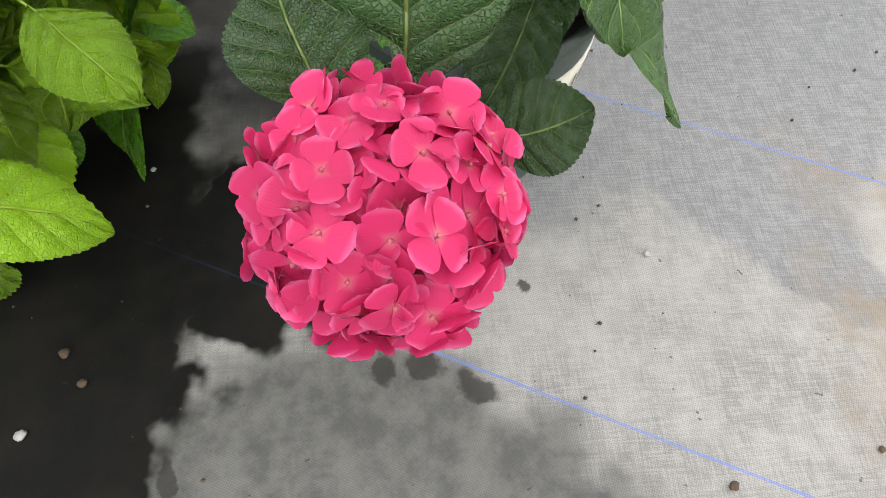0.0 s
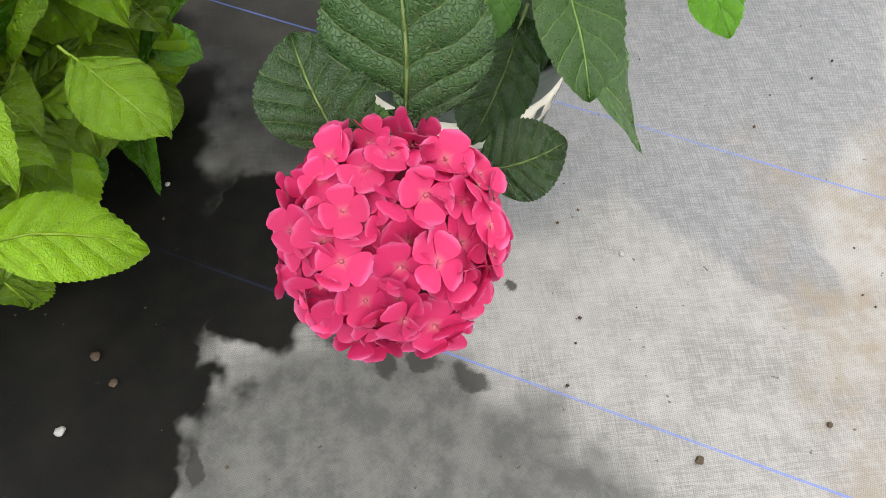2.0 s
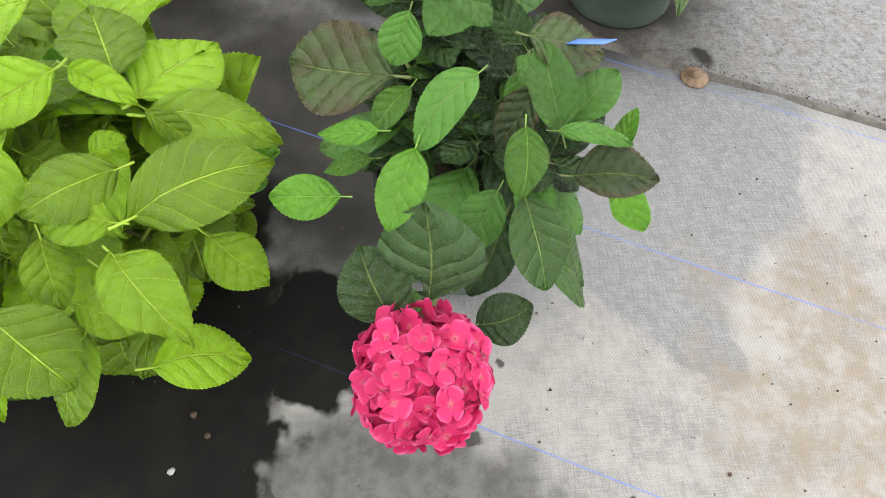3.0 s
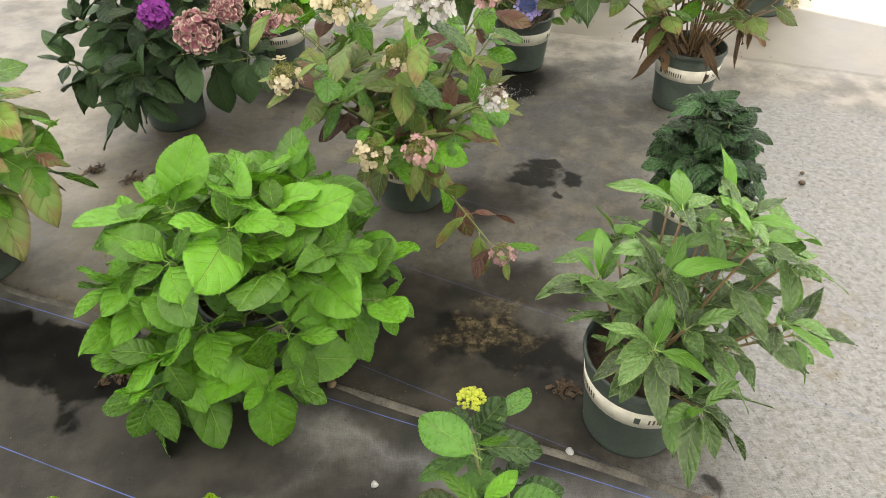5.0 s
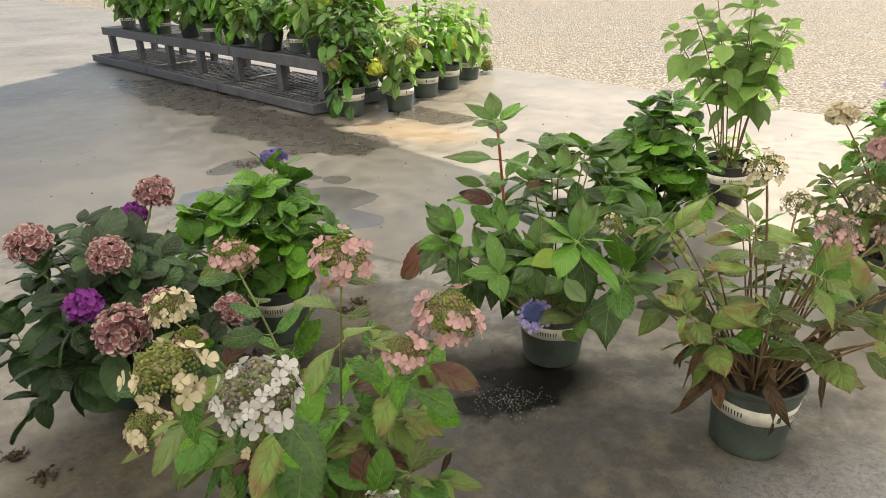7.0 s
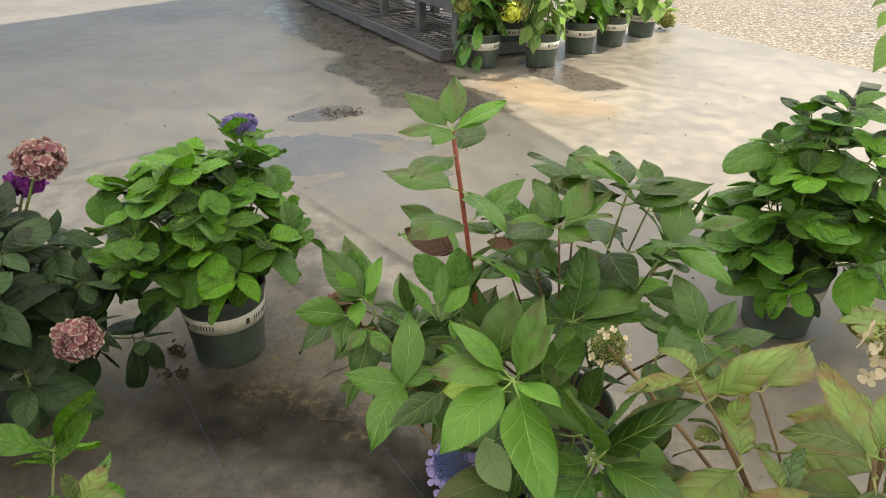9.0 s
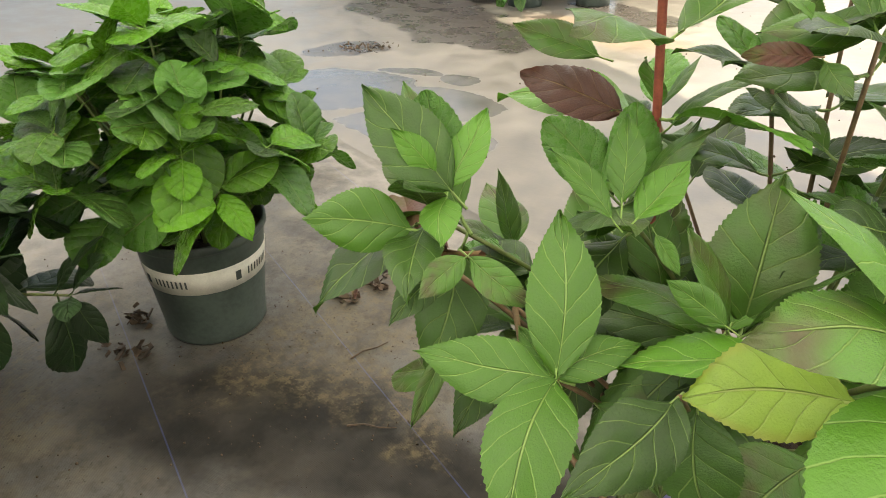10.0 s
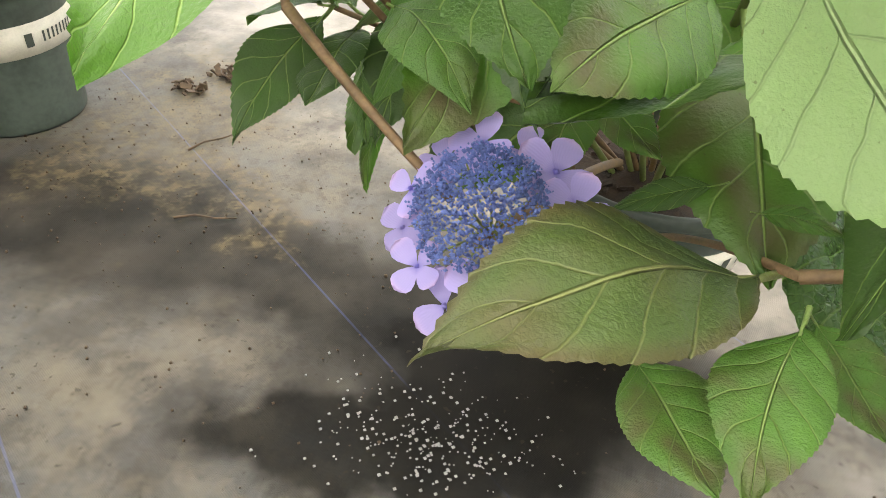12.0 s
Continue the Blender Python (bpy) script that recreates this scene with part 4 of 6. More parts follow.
bm = bmesh.new()
bmesh.ops.create_grid(bm, x_segments=8, y_segments=8, size=400)
tagged(new("ground", mesh_of("ground", bm, M_GRAVEL, smooth=False)), "pale crushed gravel yard reaching to the distance", "ground", kind="structure").location.z = -0.045
slab("floor", [plan(-16, -14), plan(-16, 9.72), plan(40, 9.72), plan(40, -14)], -0.2, -0.004, M_CONCRETE, "worn beige concrete floor with puddles and stains", "floor")


def cloth(name, s0, s1, n0, n1, mat, lift, seed, label):
    rng = random.Random(seed)
    bm = bmesh.new()
    ns, nn = 90, 46
    rows = []
    for j in range(nn + 1):
        row = []
        for i in range(ns + 1):
            p = SV * (s0 + (s1 - s0) * i / ns) + NV * (n0 + (n1 - n0) * j / nn)
            z = lift + 0.0016 * noise.noise(p * 3.0) + 0.0012 * noise.noise(p * 9.0)
            if j in (nn - 1, nn) and n1 < 2:
                z += 0.004 + 0.004 * noise.noise(p * 4.0)
            if j in (0, nn):
                p = p + NV * 0.012 * noise.noise(p * 5)
            row.append(bm.verts.new((p.x, p.y, z)))
        rows.append(row)
    for lo, hi in zip(rows, rows[1:]):
        for i in range(ns):
            bm.faces.new((lo[i + 1], lo[i], hi[i], hi[i + 1]))
    me = mesh_of(name, bm, mat)
    ob = tagged(new(name, me), label, "ground cloth", kind="structure")
    mod = ob.modifiers.new("thick", "SOLIDIFY")
    mod.thickness, mod.offset = 0.0016, -1
    return ob


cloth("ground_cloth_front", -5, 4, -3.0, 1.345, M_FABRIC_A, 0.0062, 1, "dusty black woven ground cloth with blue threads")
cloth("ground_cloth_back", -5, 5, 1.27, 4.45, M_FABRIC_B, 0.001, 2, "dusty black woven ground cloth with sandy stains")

bm = bmesh.new()
rows = []
for i in range(181):
    s_ = -5 + 10 * i / 180
    row = []
    for dn, dz in ((-0.030, 0.0060), (-0.022, 0.0105), (-0.008, 0.0125), (0.004, 0.0105), (0.008, 0.0055), (0.006, 0.0022)):
        p = SV * s_ + NV * (1.345 + dn + 0.006 * noise.noise(Vector((s_ * 2.5, 0, 0))))
        row.append(bm.verts.new((p.x, p.y, dz * (1 + 0.35 * noise.noise(Vector((s_ * 4, dn * 30, 3)))))))
    rows.append(row)
for lo, hi in zip(rows, rows[1:]):
    for i in range(5):
        bm.faces.new((lo[i + 1], lo[i], hi[i], hi[i + 1]))
M_HEM = plain("dirty_hem", (0.085, 0.078, 0.066), 0.75, vary=0.6, scale=14, bump=0.4)
tagged(new("cloth_hem", mesh_of("cloth_hem", bm, M_HEM)), "folded dirty hem where two ground cloths overlap", "ground cloth", kind="structure")
bm = bmesh.new()
rng = random.Random(19)
for k in range(700):
    p = SV * rng.uniform(-2.2, 2.6) + NV * (1.357 + abs(rng.gauss(0, 0.012)))
    q = rng.uniform(0.001, 0.0035)
    s0 = [bm.verts.new(Vector((p.x, p.y, 0.0035)) + Vector(d) * q) for d in ((1, 0, 0), (-0.5, 0.87, 0), (-0.5, -0.87, 0), (0, 0, 1))]
    for f in ((0, 1, 3), (1, 2, 3), (2, 0, 3)):
        bm.faces.new([s0[i] for i in f])
tagged(new("seam_dirt", mesh_of("seam_dirt", bm, M_DEBRIS, smooth=False)), "dark soil grains caught along the cloth seam", "soil", kind="stuff")

# unseen translucent sheeting overhead, added to shade the floor and soften the light
ROOF = 3.6
off = Vector((sun_vec.x, sun_vec.y)) * (ROOF / sun_vec.z)
n = Nodes("milky_sheeting")
tr = n.add("ShaderNodeBsdfTranslucent")
n.put(tr.inputs["Color"], n.mix(n.step(n.noise(n.coord(), 0.7), 0.3, 0.7), (0.68, 0.68, 0.67), (0.80, 0.80, 0.78)))
ms = n.add("ShaderNodeMixShader")
ms.inputs[0].default_value = 0.85
n.set(color=(0.7, 0.7, 0.68), rough=0.6)
n.tree.links.new(n.bsdf.outputs[0], ms.inputs[1])
n.tree.links.new(tr.outputs[0], ms.inputs[2])
n.tree.links.new(ms.outputs[0], n.out.inputs[0])
bm = bmesh.new()
bm.faces.new([bm.verts.new((x + off.x, y + off.y, ROOF)) for x, y in ((-7.3, 13.6), (-9.0, 6.0), (-12.0, -14.0), plan(-22, -14), plan(-22, 5.4))])
tagged(new("ceiling", mesh_of("ceiling", bm, n.mat, smooth=False)), "unseen milky translucent sheeting added overhead for shade", "ceiling", kind="structure")

# ---- potted plants ----
LS_DARK = leaf_set(L_DARK, 0.74, droop=0.2, fold=0.3, peak=0.48, pucker=0.009, seg=23)
BITTEN = leaf_mesh("leaf", L_DARK, 0.82, 26, True, 0.12, 0.22, 0.46, 5, 0.02, 1.2)
bm = bmesh.new()
bm.from_mesh(BITTEN)
gone = [f for f in bm.faces if ((f.calc_center_median().x + 0.13) / 0.085) ** 2 + ((f.calc_center_median().y - 0.20) / 0.055) ** 2 < 1 or (f.calc_center_median() - Vector((-0.10, 0.36, 0.03))).length < 0.03]
bmesh.ops.delete(bm, geom=gone, context="FACES")
bm.to_mesh(BITTEN)
bm.free()
LS_SCORCH = leaf_set(L_SCORCH, 0.74, droop=0.2, fold=0.3, peak=0.48, pucker=0.009)
LS_BRONZE = leaf_set(L_BRONZE, 0.56, droop=0.2, fold=0.2, peak=0.45, point=1.8, seg=26, count=3, pucker=0.006)
LS_YELLOW = leaf_set(L_YELLOW, 0.62, droop=0.15, peak=0.45, point=1.7, count=2, seg=23)
LS_DEEP = leaf_set(L_DEEP, 0.66, droop=0.3, seg=11)
LS_LIME = leaf_set(L_LIME, 0.68, droop=0.32, fold=0.3, peak=0.48, point=1.55, pucker=0.009, wave=0.03, seg=22)
LS_FRESH = leaf_set(L_FRESH, 0.62, droop=0.25, fold=0.25, peak=0.49, point=1.4, pucker=0.004)
LS_MID = leaf_set(L_MID, 0.68, droop=0.35, fold=0.22, peak=0.50, pucker=0.004)
LS_ROUND = [leaf_set(m, 0.84, droop=0.3, fold=0.3, peak=0.52, point=1.0, seg=14, pucker=0.006)[i] for i, m in enumerate((L_MID, L_FRESH, L_MID, L_FRESH, L_MID, L_FRESH))]
LS_POINT = leaf_set(L_POINT, 0.54, droop=0.25, fold=0.22, peak=0.45, point=1.9, seg=26, pucker=0.002)
LS_SPRING = leaf_set(L_SPRING, 0.54, droop=0.25, fold=0.22, peak=0.45, point=1.9, seg=26, pucker=0.002)
LS_OLIVE = leaf_set(L_OLIVE, 0.38, droop=0.35, fold=0.35, point=1.6, seg=13)
LS_BRIGHT = leaf_set(L_SPRING, 0.38, droop=0.35, fold=0.35, point=1.6, seg=13, count=4)
LS_CRINK = leaf_set(L_CRINK, 0.74, droop=0.35, fold=0.1, wave=0.05, seg=12, pucker=0.006)
LS_RED = leaf_set(L_RED, 0.52, droop=0.4, seg=13)
LS_TURN = leaf_set(L_TURN, 0.52, droop=0.3, fold=0.3, point=1.6, seg=13)
LS_PALE = leaf_set(L_PALE, 0.80, near=False, droop=0.35, peak=0.36)
LS_PALE_NEAR = leaf_set(L_PALE_NEAR, 0.62, seg=23, droop=0.2, peak=0.48, point=1.6, count=2)
LS_BROWN = leaf_set(L_BROWN, 0.42, near=False, droop=0.7, wave=0.1)
LS_FAR = leaf_set(L_FRESH, 0.60, near=False, droop=0.5)
LS_FAR2 = leaf_set(L_MID, 0.60, near=False, droop=0.5)
LS_FARP = leaf_set(L_PALE, 0.55, near=False, droop=0.5)


def local(plant, p):
    return Vector(p) - plant.location


def set_leaves(plant, rows, rng):
    """Leaves told by the base and tip of their blades: base, tip, width, tilt, kind."""
    for b0, t0, wide, tilt, kinds in rows:
        leaf_between(plant, kinds, local(plant, b0), local(plant, t0), rng, wide, 0.28, tilt)


# pink mophead plant
A = thing("potted_hydrangea", (0.10, 0.68, 0.0076), "dark-leaved potted hydrangea with one large pink flower head", "potted plant", "hydrangeas on the floor")
pot_parts(A, turn=2.2, h=0.30, r=0.165)
rng = random.Random(11)
head = local(A, (-0.006, 0.258, 0.44))
stalk_to(A, (-0.02, -0.05, 0.26), head, 0.005)
STEM_LEAVES_A = [
    ((-0.037, 0.329, 0.453), (-0.078, 0.424, 0.496), 1.10, 0.02, LS_DARK),
    ((0.075, 0.335, 0.410), (0.158, 0.357, 0.415), 1.25, 0.31, LS_DARK),
    ((0.142, 0.459, 0.544), (0.167, 0.353, 0.474), 0.85, 0.11, LS_MID),
    ((0.003, 0.506, 0.594), (-0.037, 0.407, 0.560), 0.85, 0.06, LS_FRESH),
    ((0.208, 0.480, 0.552), (0.316, 0.460, 0.564), 0.95, 0.16, LS_SCORCH),
    ((0.260, 0.500, 0.550), (0.335, 0.457, 0.430), 0.60, 0.45, LS_FRESH),
    ((0.145, 0.530, 0.600), (0.133, 0.439, 0.572), 1.05, 0.05, LS_FRESH),
    ((-0.098, 0.489, 0.517), (-0.193, 0.492, 0.522), 0.95, -0.15, LS_FRESH),
    ((0.113, 0.485, 0.520), (0.067, 0.423, 0.470), 0.90, -0.04, LS_MID),
    ((-0.050, 0.525, 0.550), (-0.117, 0.507, 0.550), 0.80, -0.15, LS_FRESH),
    ((-0.020, 0.310, 0.440), (-0.030, 0.390, 0.450), 0.90, -0.03, LS_MID),
]
STEM_LEAVES_B = [
    ((0.170, 0.420, 0.460), (0.259, 0.415, 0.333), 0.95, 0.23, LS_MID),
    ((-0.019, 0.620, 0.600), (-0.164, 0.690, 0.560), 1.00, -0.19, LS_SCORCH),
    ((0.002, 0.583, 0.620), (-0.049, 0.544, 0.580), 1.00, -0.14, LS_FRESH),
    ((-0.040, 0.531, 0.600), (-0.122, 0.547, 0.580), 0.75, -0.17, LS_FRESH),
    ((0.083, 0.565, 0.660), (0.003, 0.512, 0.580), 0.95, -0.14, LS_MID),
    ((0.196, 0.528, 0.580), (0.168, 0.615, 0.660), 0.65, -0.16, LS_MID),
    ((0.209, 0.549, 0.580), (0.274, 0.596, 0.620), 0.90, 0.09, LS_MID),
    ((0.285, 0.531, 0.520), (0.314, 0.581, 0.560), 0.80, -0.02, LS_FRESH),
    ((0.153, 0.623, 0.660), (0.259, 0.621, 0.620), 0.90, 0.22, LS_SCORCH),
    ((0.018, 0.708, 0.700), (-0.052, 0.690, 0.660), 0.90, -0.23, LS_MID),
    ((0.005, 0.652, 0.680), (-0.020, 0.619, 0.620), 1.00, -0.15, LS_MID),
]
STEM_LEAVES_C = [
    ((0.061, 0.700, 0.700), (0.112, 0.663, 0.640), 1.00, 0.26, LS_MID),
    ((-0.015, 0.794, 0.740), (-0.111, 0.803, 0.700), 0.85, -0.28, LS_SCORCH),
    ((0.059, 0.772, 0.760), (0.159, 0.794, 0.720), 0.75, 0.26, LS_MID),
    ((0.021, 0.780, 0.780), (0.081, 0.811, 0.800), 0.80, 0.22, LS_FRESH),
    ((0.016, 0.764, 0.770), (-0.049, 0.837, 0.780), 0.55, -0.19, LS_FRESH),
    ((0.012, 0.850, 0.800), (-0.070, 0.946, 0.780), 0.90, -0.21, LS_MID),
    ((0.031, 0.856, 0.800), (0.138, 0.867, 0.760), 0.80, 0.30, LS_DARK),
    ((0.021, 0.855, 0.820), (0.072, 0.855, 0.830), 0.50, 0.29, LS_FRESH),
    ((0.071, 0.917, 0.800), (0.134, 0.990, 0.780), 0.80, 0.17, LS_MID),
    ((0.083, 0.782, 0.720), (0.126, 0.715, 0.660), 0.90, 0.20, LS_MID),
    ((0.162, 0.574, 0.620), (0.114, 0.537, 0.550), 0.90, -0.12, LS_SCORCH),
]
STEM_LEAVES_D = [
    ((0.185, 0.518, 0.600), (0.286, 0.506, 0.580), 0.50, 0.18, LS_MID),
    ((0.035, 0.721, 0.770), (0.076, 0.746, 0.780), 0.80, 0.19, LS_FRESH),
    ((0.010, 0.749, 0.760), (-0.032, 0.747, 0.720), 0.80, -0.32, LS_FRESH),
]
for rows in (STEM_LEAVES_A, STEM_LEAVES_B, STEM_LEAVES_C, STEM_LEAVES_D):
    set_leaves(A, rows, rng)
leaf_between(A, [BITTEN], local(A, (0.011, 0.366, 0.43)), local(A, (0.009, 0.424, 0.596)), rng, 0.95)
leaf_between(A, LS_DARK, local(A, (0.135, 0.50, 0.42)), local(A, (0.075, 0.40, 0.36)), rng, 0.95)
mophead(A, head, 0.088, P_PINK, 150, axis=(0.0, -0.30, 0.95), floret=0.245, squash=0.80, seed=5, pieces=True, width=1.04, cup=0.24, loose=0.75, label="dense rounded head of hot-pink florets")
bush(A, LS_DARK + LS_MID[:3], 7, 0.13, 0.36, 0.46, 21, 0.30, nodes=3, length=0.105, start=0.5, elev=20, rosette=4, centre=(0.0, 0.0))
for tip in ((-0.08, 0.24, 0.74), (-0.02, 0.18, 0.66), (0.08, 0.02, 0.54), (0.10, -0.12, 0.46), (-0.10, 0.03, 0.52), (-0.06, 0.10, 0.60)):
    shoot(A, (0, 0, 0.26), tip, LS_DARK + LS_MID[:2], rng, nodes=4, length=0.085, start=0.5, rosette=3, small=0.8)
bt = local(A, (0.021, 0.944, 0.81))
lacecap(A, bt, 0.035, B_LIME, B_LIME, n_buds=110, n_sterile=0, dome=0.7, bud=0.10, seed=3, label="lime-green unopened flower buds")
bm = bmesh.new()
box_into(bm, -0.012, 0.012, -0.0008, 0.0008, 0, 0.09, 0.0004)
part("plant_tag", mesh_of("plant_tag", bm, M_TAG_BLUE), A, Matrix.Translation(local(A, (0.20, 0.64, 0.63))) @ Euler((0.9, 0.2, 0.5)).to_matrix().to_4x4(), "blue plastic plant tag")

# lime bush
B = thing("potted_hydrangea", (-0.67, 0.70, 0.0076), "lush potted hydrangea with yellow-green quilted leaves", "potted plant", "hydrangeas on the floor")
pot_parts(B, turn=1.0, h=0.28, r=0.165)
LIME_LEAVES_A = [
    ((-0.589, 0.899, 0.500), (-0.816, 0.759, 0.500), 1.16, -0.26, LS_LIME),
    ((-0.492, 0.702, 0.550), (-0.604, 0.625, 0.530), 1.22, -0.23, LS_LIME),
    ((-0.557, 0.576, 0.570), (-0.571, 0.459, 0.500), 1.22, -0.07, LS_LIME),
    ((-0.380, 0.528, 0.550), (-0.504, 0.475, 0.530), 0.98, -0.18, LS_LIME),
    ((-0.383, 0.459, 0.530), (-0.500, 0.489, 0.500), 0.92, -0.12, LS_LIME),
    ((-0.364, 0.461, 0.533), (-0.188, 0.542, 0.532), 1.04, 0.06, LS_LIME),
    ((-0.389, 0.423, 0.511), (-0.293, 0.307, 0.457), 1.04, 0.01, LS_LIME),
    ((-0.415, 0.698, 0.530), (-0.482, 0.853, 0.520), 1.10, 0.01, LS_LIME),
    ((-0.397, 0.685, 0.500), (-0.298, 0.819, 0.470), 1.22, 0.19, LS_LIME),
    ((-0.377, 0.653, 0.500), (-0.192, 0.631, 0.457), 0.92, 0.17, LS_LIME),
    ((-0.369, 0.641, 0.530), (-0.296, 0.602, 0.480), 0.61, 0.13, LS_LIME),
]
LIME_LEAVES_B = [
    ((-0.309, 0.507, 0.400), (-0.226, 0.440, 0.345), 1.10, 0.07, LS_LIME),
    ((-0.380, 0.321, 0.360), (-0.263, 0.354, 0.276), 1.16, 0.12, LS_LIME),
    ((-0.458, 0.389, 0.440), (-0.353, 0.364, 0.400), 1.04, 0.08, LS_LIME),
    ((-0.535, 0.352, 0.500), (-0.630, 0.343, 0.470), 1.10, -0.12, LS_LIME),
    ((-0.536, 0.357, 0.500), (-0.451, 0.278, 0.420), 1.28, -0.02, LS_LIME),
    ((-0.612, 0.361, 0.460), (-0.769, 0.277, 0.400), 0.98, -0.17, LS_LIME),
    ((-0.450, 0.355, 0.420), (-0.495, 0.256, 0.320), 0.92, -0.17, LS_LIME),
    ((-0.555, 0.470, 0.530), (-0.601, 0.372, 0.480), 1.10, -0.20, LS_LIME),
    ((-0.491, 0.462, 0.500), (-0.468, 0.377, 0.450), 1.04, -0.08, LS_LIME),
    ((-0.639, 0.692, 0.480), (-0.728, 0.633, 0.440), 1.22, -0.25, LS_LIME),
    ((-0.747, 0.724, 0.520), (-0.772, 0.512, 0.460), 0.98, -0.20, LS_LIME),
]
LIME_LEAVES_C = [
    ((-0.810, 0.435, 0.450), (-0.752, 0.396, 0.400), 1.22, -0.01, LS_LIME),
    ((-0.618, 0.332, 0.420), (-0.567, 0.256, 0.360), 1.22, -0.08, LS_LIME),
    ((-0.428, 0.432, 0.460), (-0.354, 0.385, 0.400), 1.04, 0.05, LS_LIME),
    ((-0.881, 1.039, 0.460), (-0.783, 0.996, 0.420), 0.98, 0.14, LS_LIME),
    ((-0.893, 0.893, 0.500), (-0.817, 0.970, 0.500), 1.10, 0.28, LS_LIME),
    ((-0.468, 0.695, 0.560), (-0.374, 0.641, 0.540), 0.61, 0.12, LS_LIME),
    ((-0.563, 0.620, 0.470), (-0.497, 0.595, 0.440), 1.22, 0.11, LS_LIME),
    ((-0.448, 0.591, 0.500), (-0.402, 0.618, 0.500), 1.22, 0.20, LS_LIME),
]
rng = random.Random(15)
for rows in (LIME_LEAVES_A, LIME_LEAVES_B, LIME_LEAVES_C):
    set_leaves(B, rows, rng)
bush(B, LS_LIME, 22, 0.33, 0.20, 0.43, 5, 0.28, nodes=2, length=0.185, start=0.7, elev=20, rosette=4, small=0.62)
bush(B, LS_LIME[:3] + LS_FRESH[:3], 10, 0.33, 0.16, 0.34, 6, 0.28, nodes=2, length=0.17, start=0.6, elev=15, rosette=2)

# bright green bush behind the seam
C = thing("potted_hydrangea", (-0.58, 1.86, 0.0026), "full potted hydrangea with bright green leaves", "potted plant", "hydrangeas on the floor")
pot_parts(C, turn=0.3, h=0.28, r=0.165)
bush(C, LS_FRESH, 30, 0.46, 0.20, 0.67, 8, 0.28, nodes=2, length=0.175, start=0.7, elev=28, rosette=4, small=0.66)
bush(C, LS_MID, 10, 0.42, 0.14, 0.40, 9, 0.28, nodes=2, length=0.16, start=0.6, elev=15, rosette=2)

# narrow-leaved plant
D = thing("potted_hydrangea", (0.60, 1.42, 0.0026), "potted hydrangea with narrow glossy olive-green leaves", "potted plant", "hydrangeas on the floor")
pot_parts(D, turn=-2.0)
bush(D, LS_OLIVE, 17, 0.32, 0.42, 0.80, 31, nodes=4, length=0.125, start=0.35, elev=32, rosette=5, small=0.95, mat=M_STEM_BROWN, centre=(0.10, 0.02), young=LS_OLIVE + LS_BRIGHT)

# small dark plant
E = thing("potted_hydrangea", (1.12, 2.28, 0.0026), "small potted hydrangea with dark crinkled leaves", "potted plant", "hydrangeas on the floor")
pot_parts(E, turn=-1.0, h=0.30)
bush(E, LS_CRINK, 20, 0.155, 0.34, 0.62, 41, 0.30, nodes=4, length=0.095, start=0.35, elev=20, rosette=4, small=0.9)

# sparse plant with faded flowers
F = thing("potted_hydrangea", (1.52, 3.42, 0.0026), "sparse potted hydrangea with faded flowers and brown leaves", "potted plant", "hydrangeas on the floor")
pot_parts(F, turn=-1.35)
rng = random.Random(51)
for i in range(13):
    a = i * 2.39996
    q = math.sqrt((i + 0.5) / 13)
    tip = (math.cos(a) * 0.50 * q + 0.05, math.sin(a) * 0.45 * q, 0.95 - 0.25 * q)
    shoot(F, (math.cos(a) * 0.08, math.sin(a) * 0.08, 0.28), tip, LS_TURN + LS_OLIVE[:2] + LS_FRESH[:1], rng, nodes=4, length=0.135, start=0.42, rosette=3, mat=M_STEM_BROWN, bow=0.1, r0=0.005, skip=0.3)
for i in range(9):
    a = rng.uniform(0, 6.28)
    st = stalk_to(F, (0, 0, 0.28), (math.cos(a) * 0.3, math.sin(a) * 0.28, rng.uniform(0.36, 0.6)), 0.0035, M_STEM_BROWN)
    for k in range(3):
        put_leaf(st, LS_BROWN, Vector((math.cos(a) * 0.24, math.sin(a) * 0.2, rng.uniform(0.36, 0.55))), (math.cos(a + k), math.sin(a + k), -0.5), 0.12, rng, 0.9)
for tip in ((-0.42, 0.06, 0.92), (-0.30, 0.30, 0.80), (-0.32, -0.12, 0.62), (-0.16, -0.12, 1.0), (-0.5, 0.15, 0.62), (0.0, -0.3, 0.9), (0.3, -0.2, 0.85), (-0.1, 0.2, 1.02)):
    shoot(F, (tip[0] * 0.15, tip[1] * 0.15, 0.28), tip, LS_TURN + LS_SPRING[:1], rng, nodes=2, length=0.155, start=0.72, rosette=3, small=0.8, mat=M_STEM_BROWN, bow=0.1, r0=0.005)
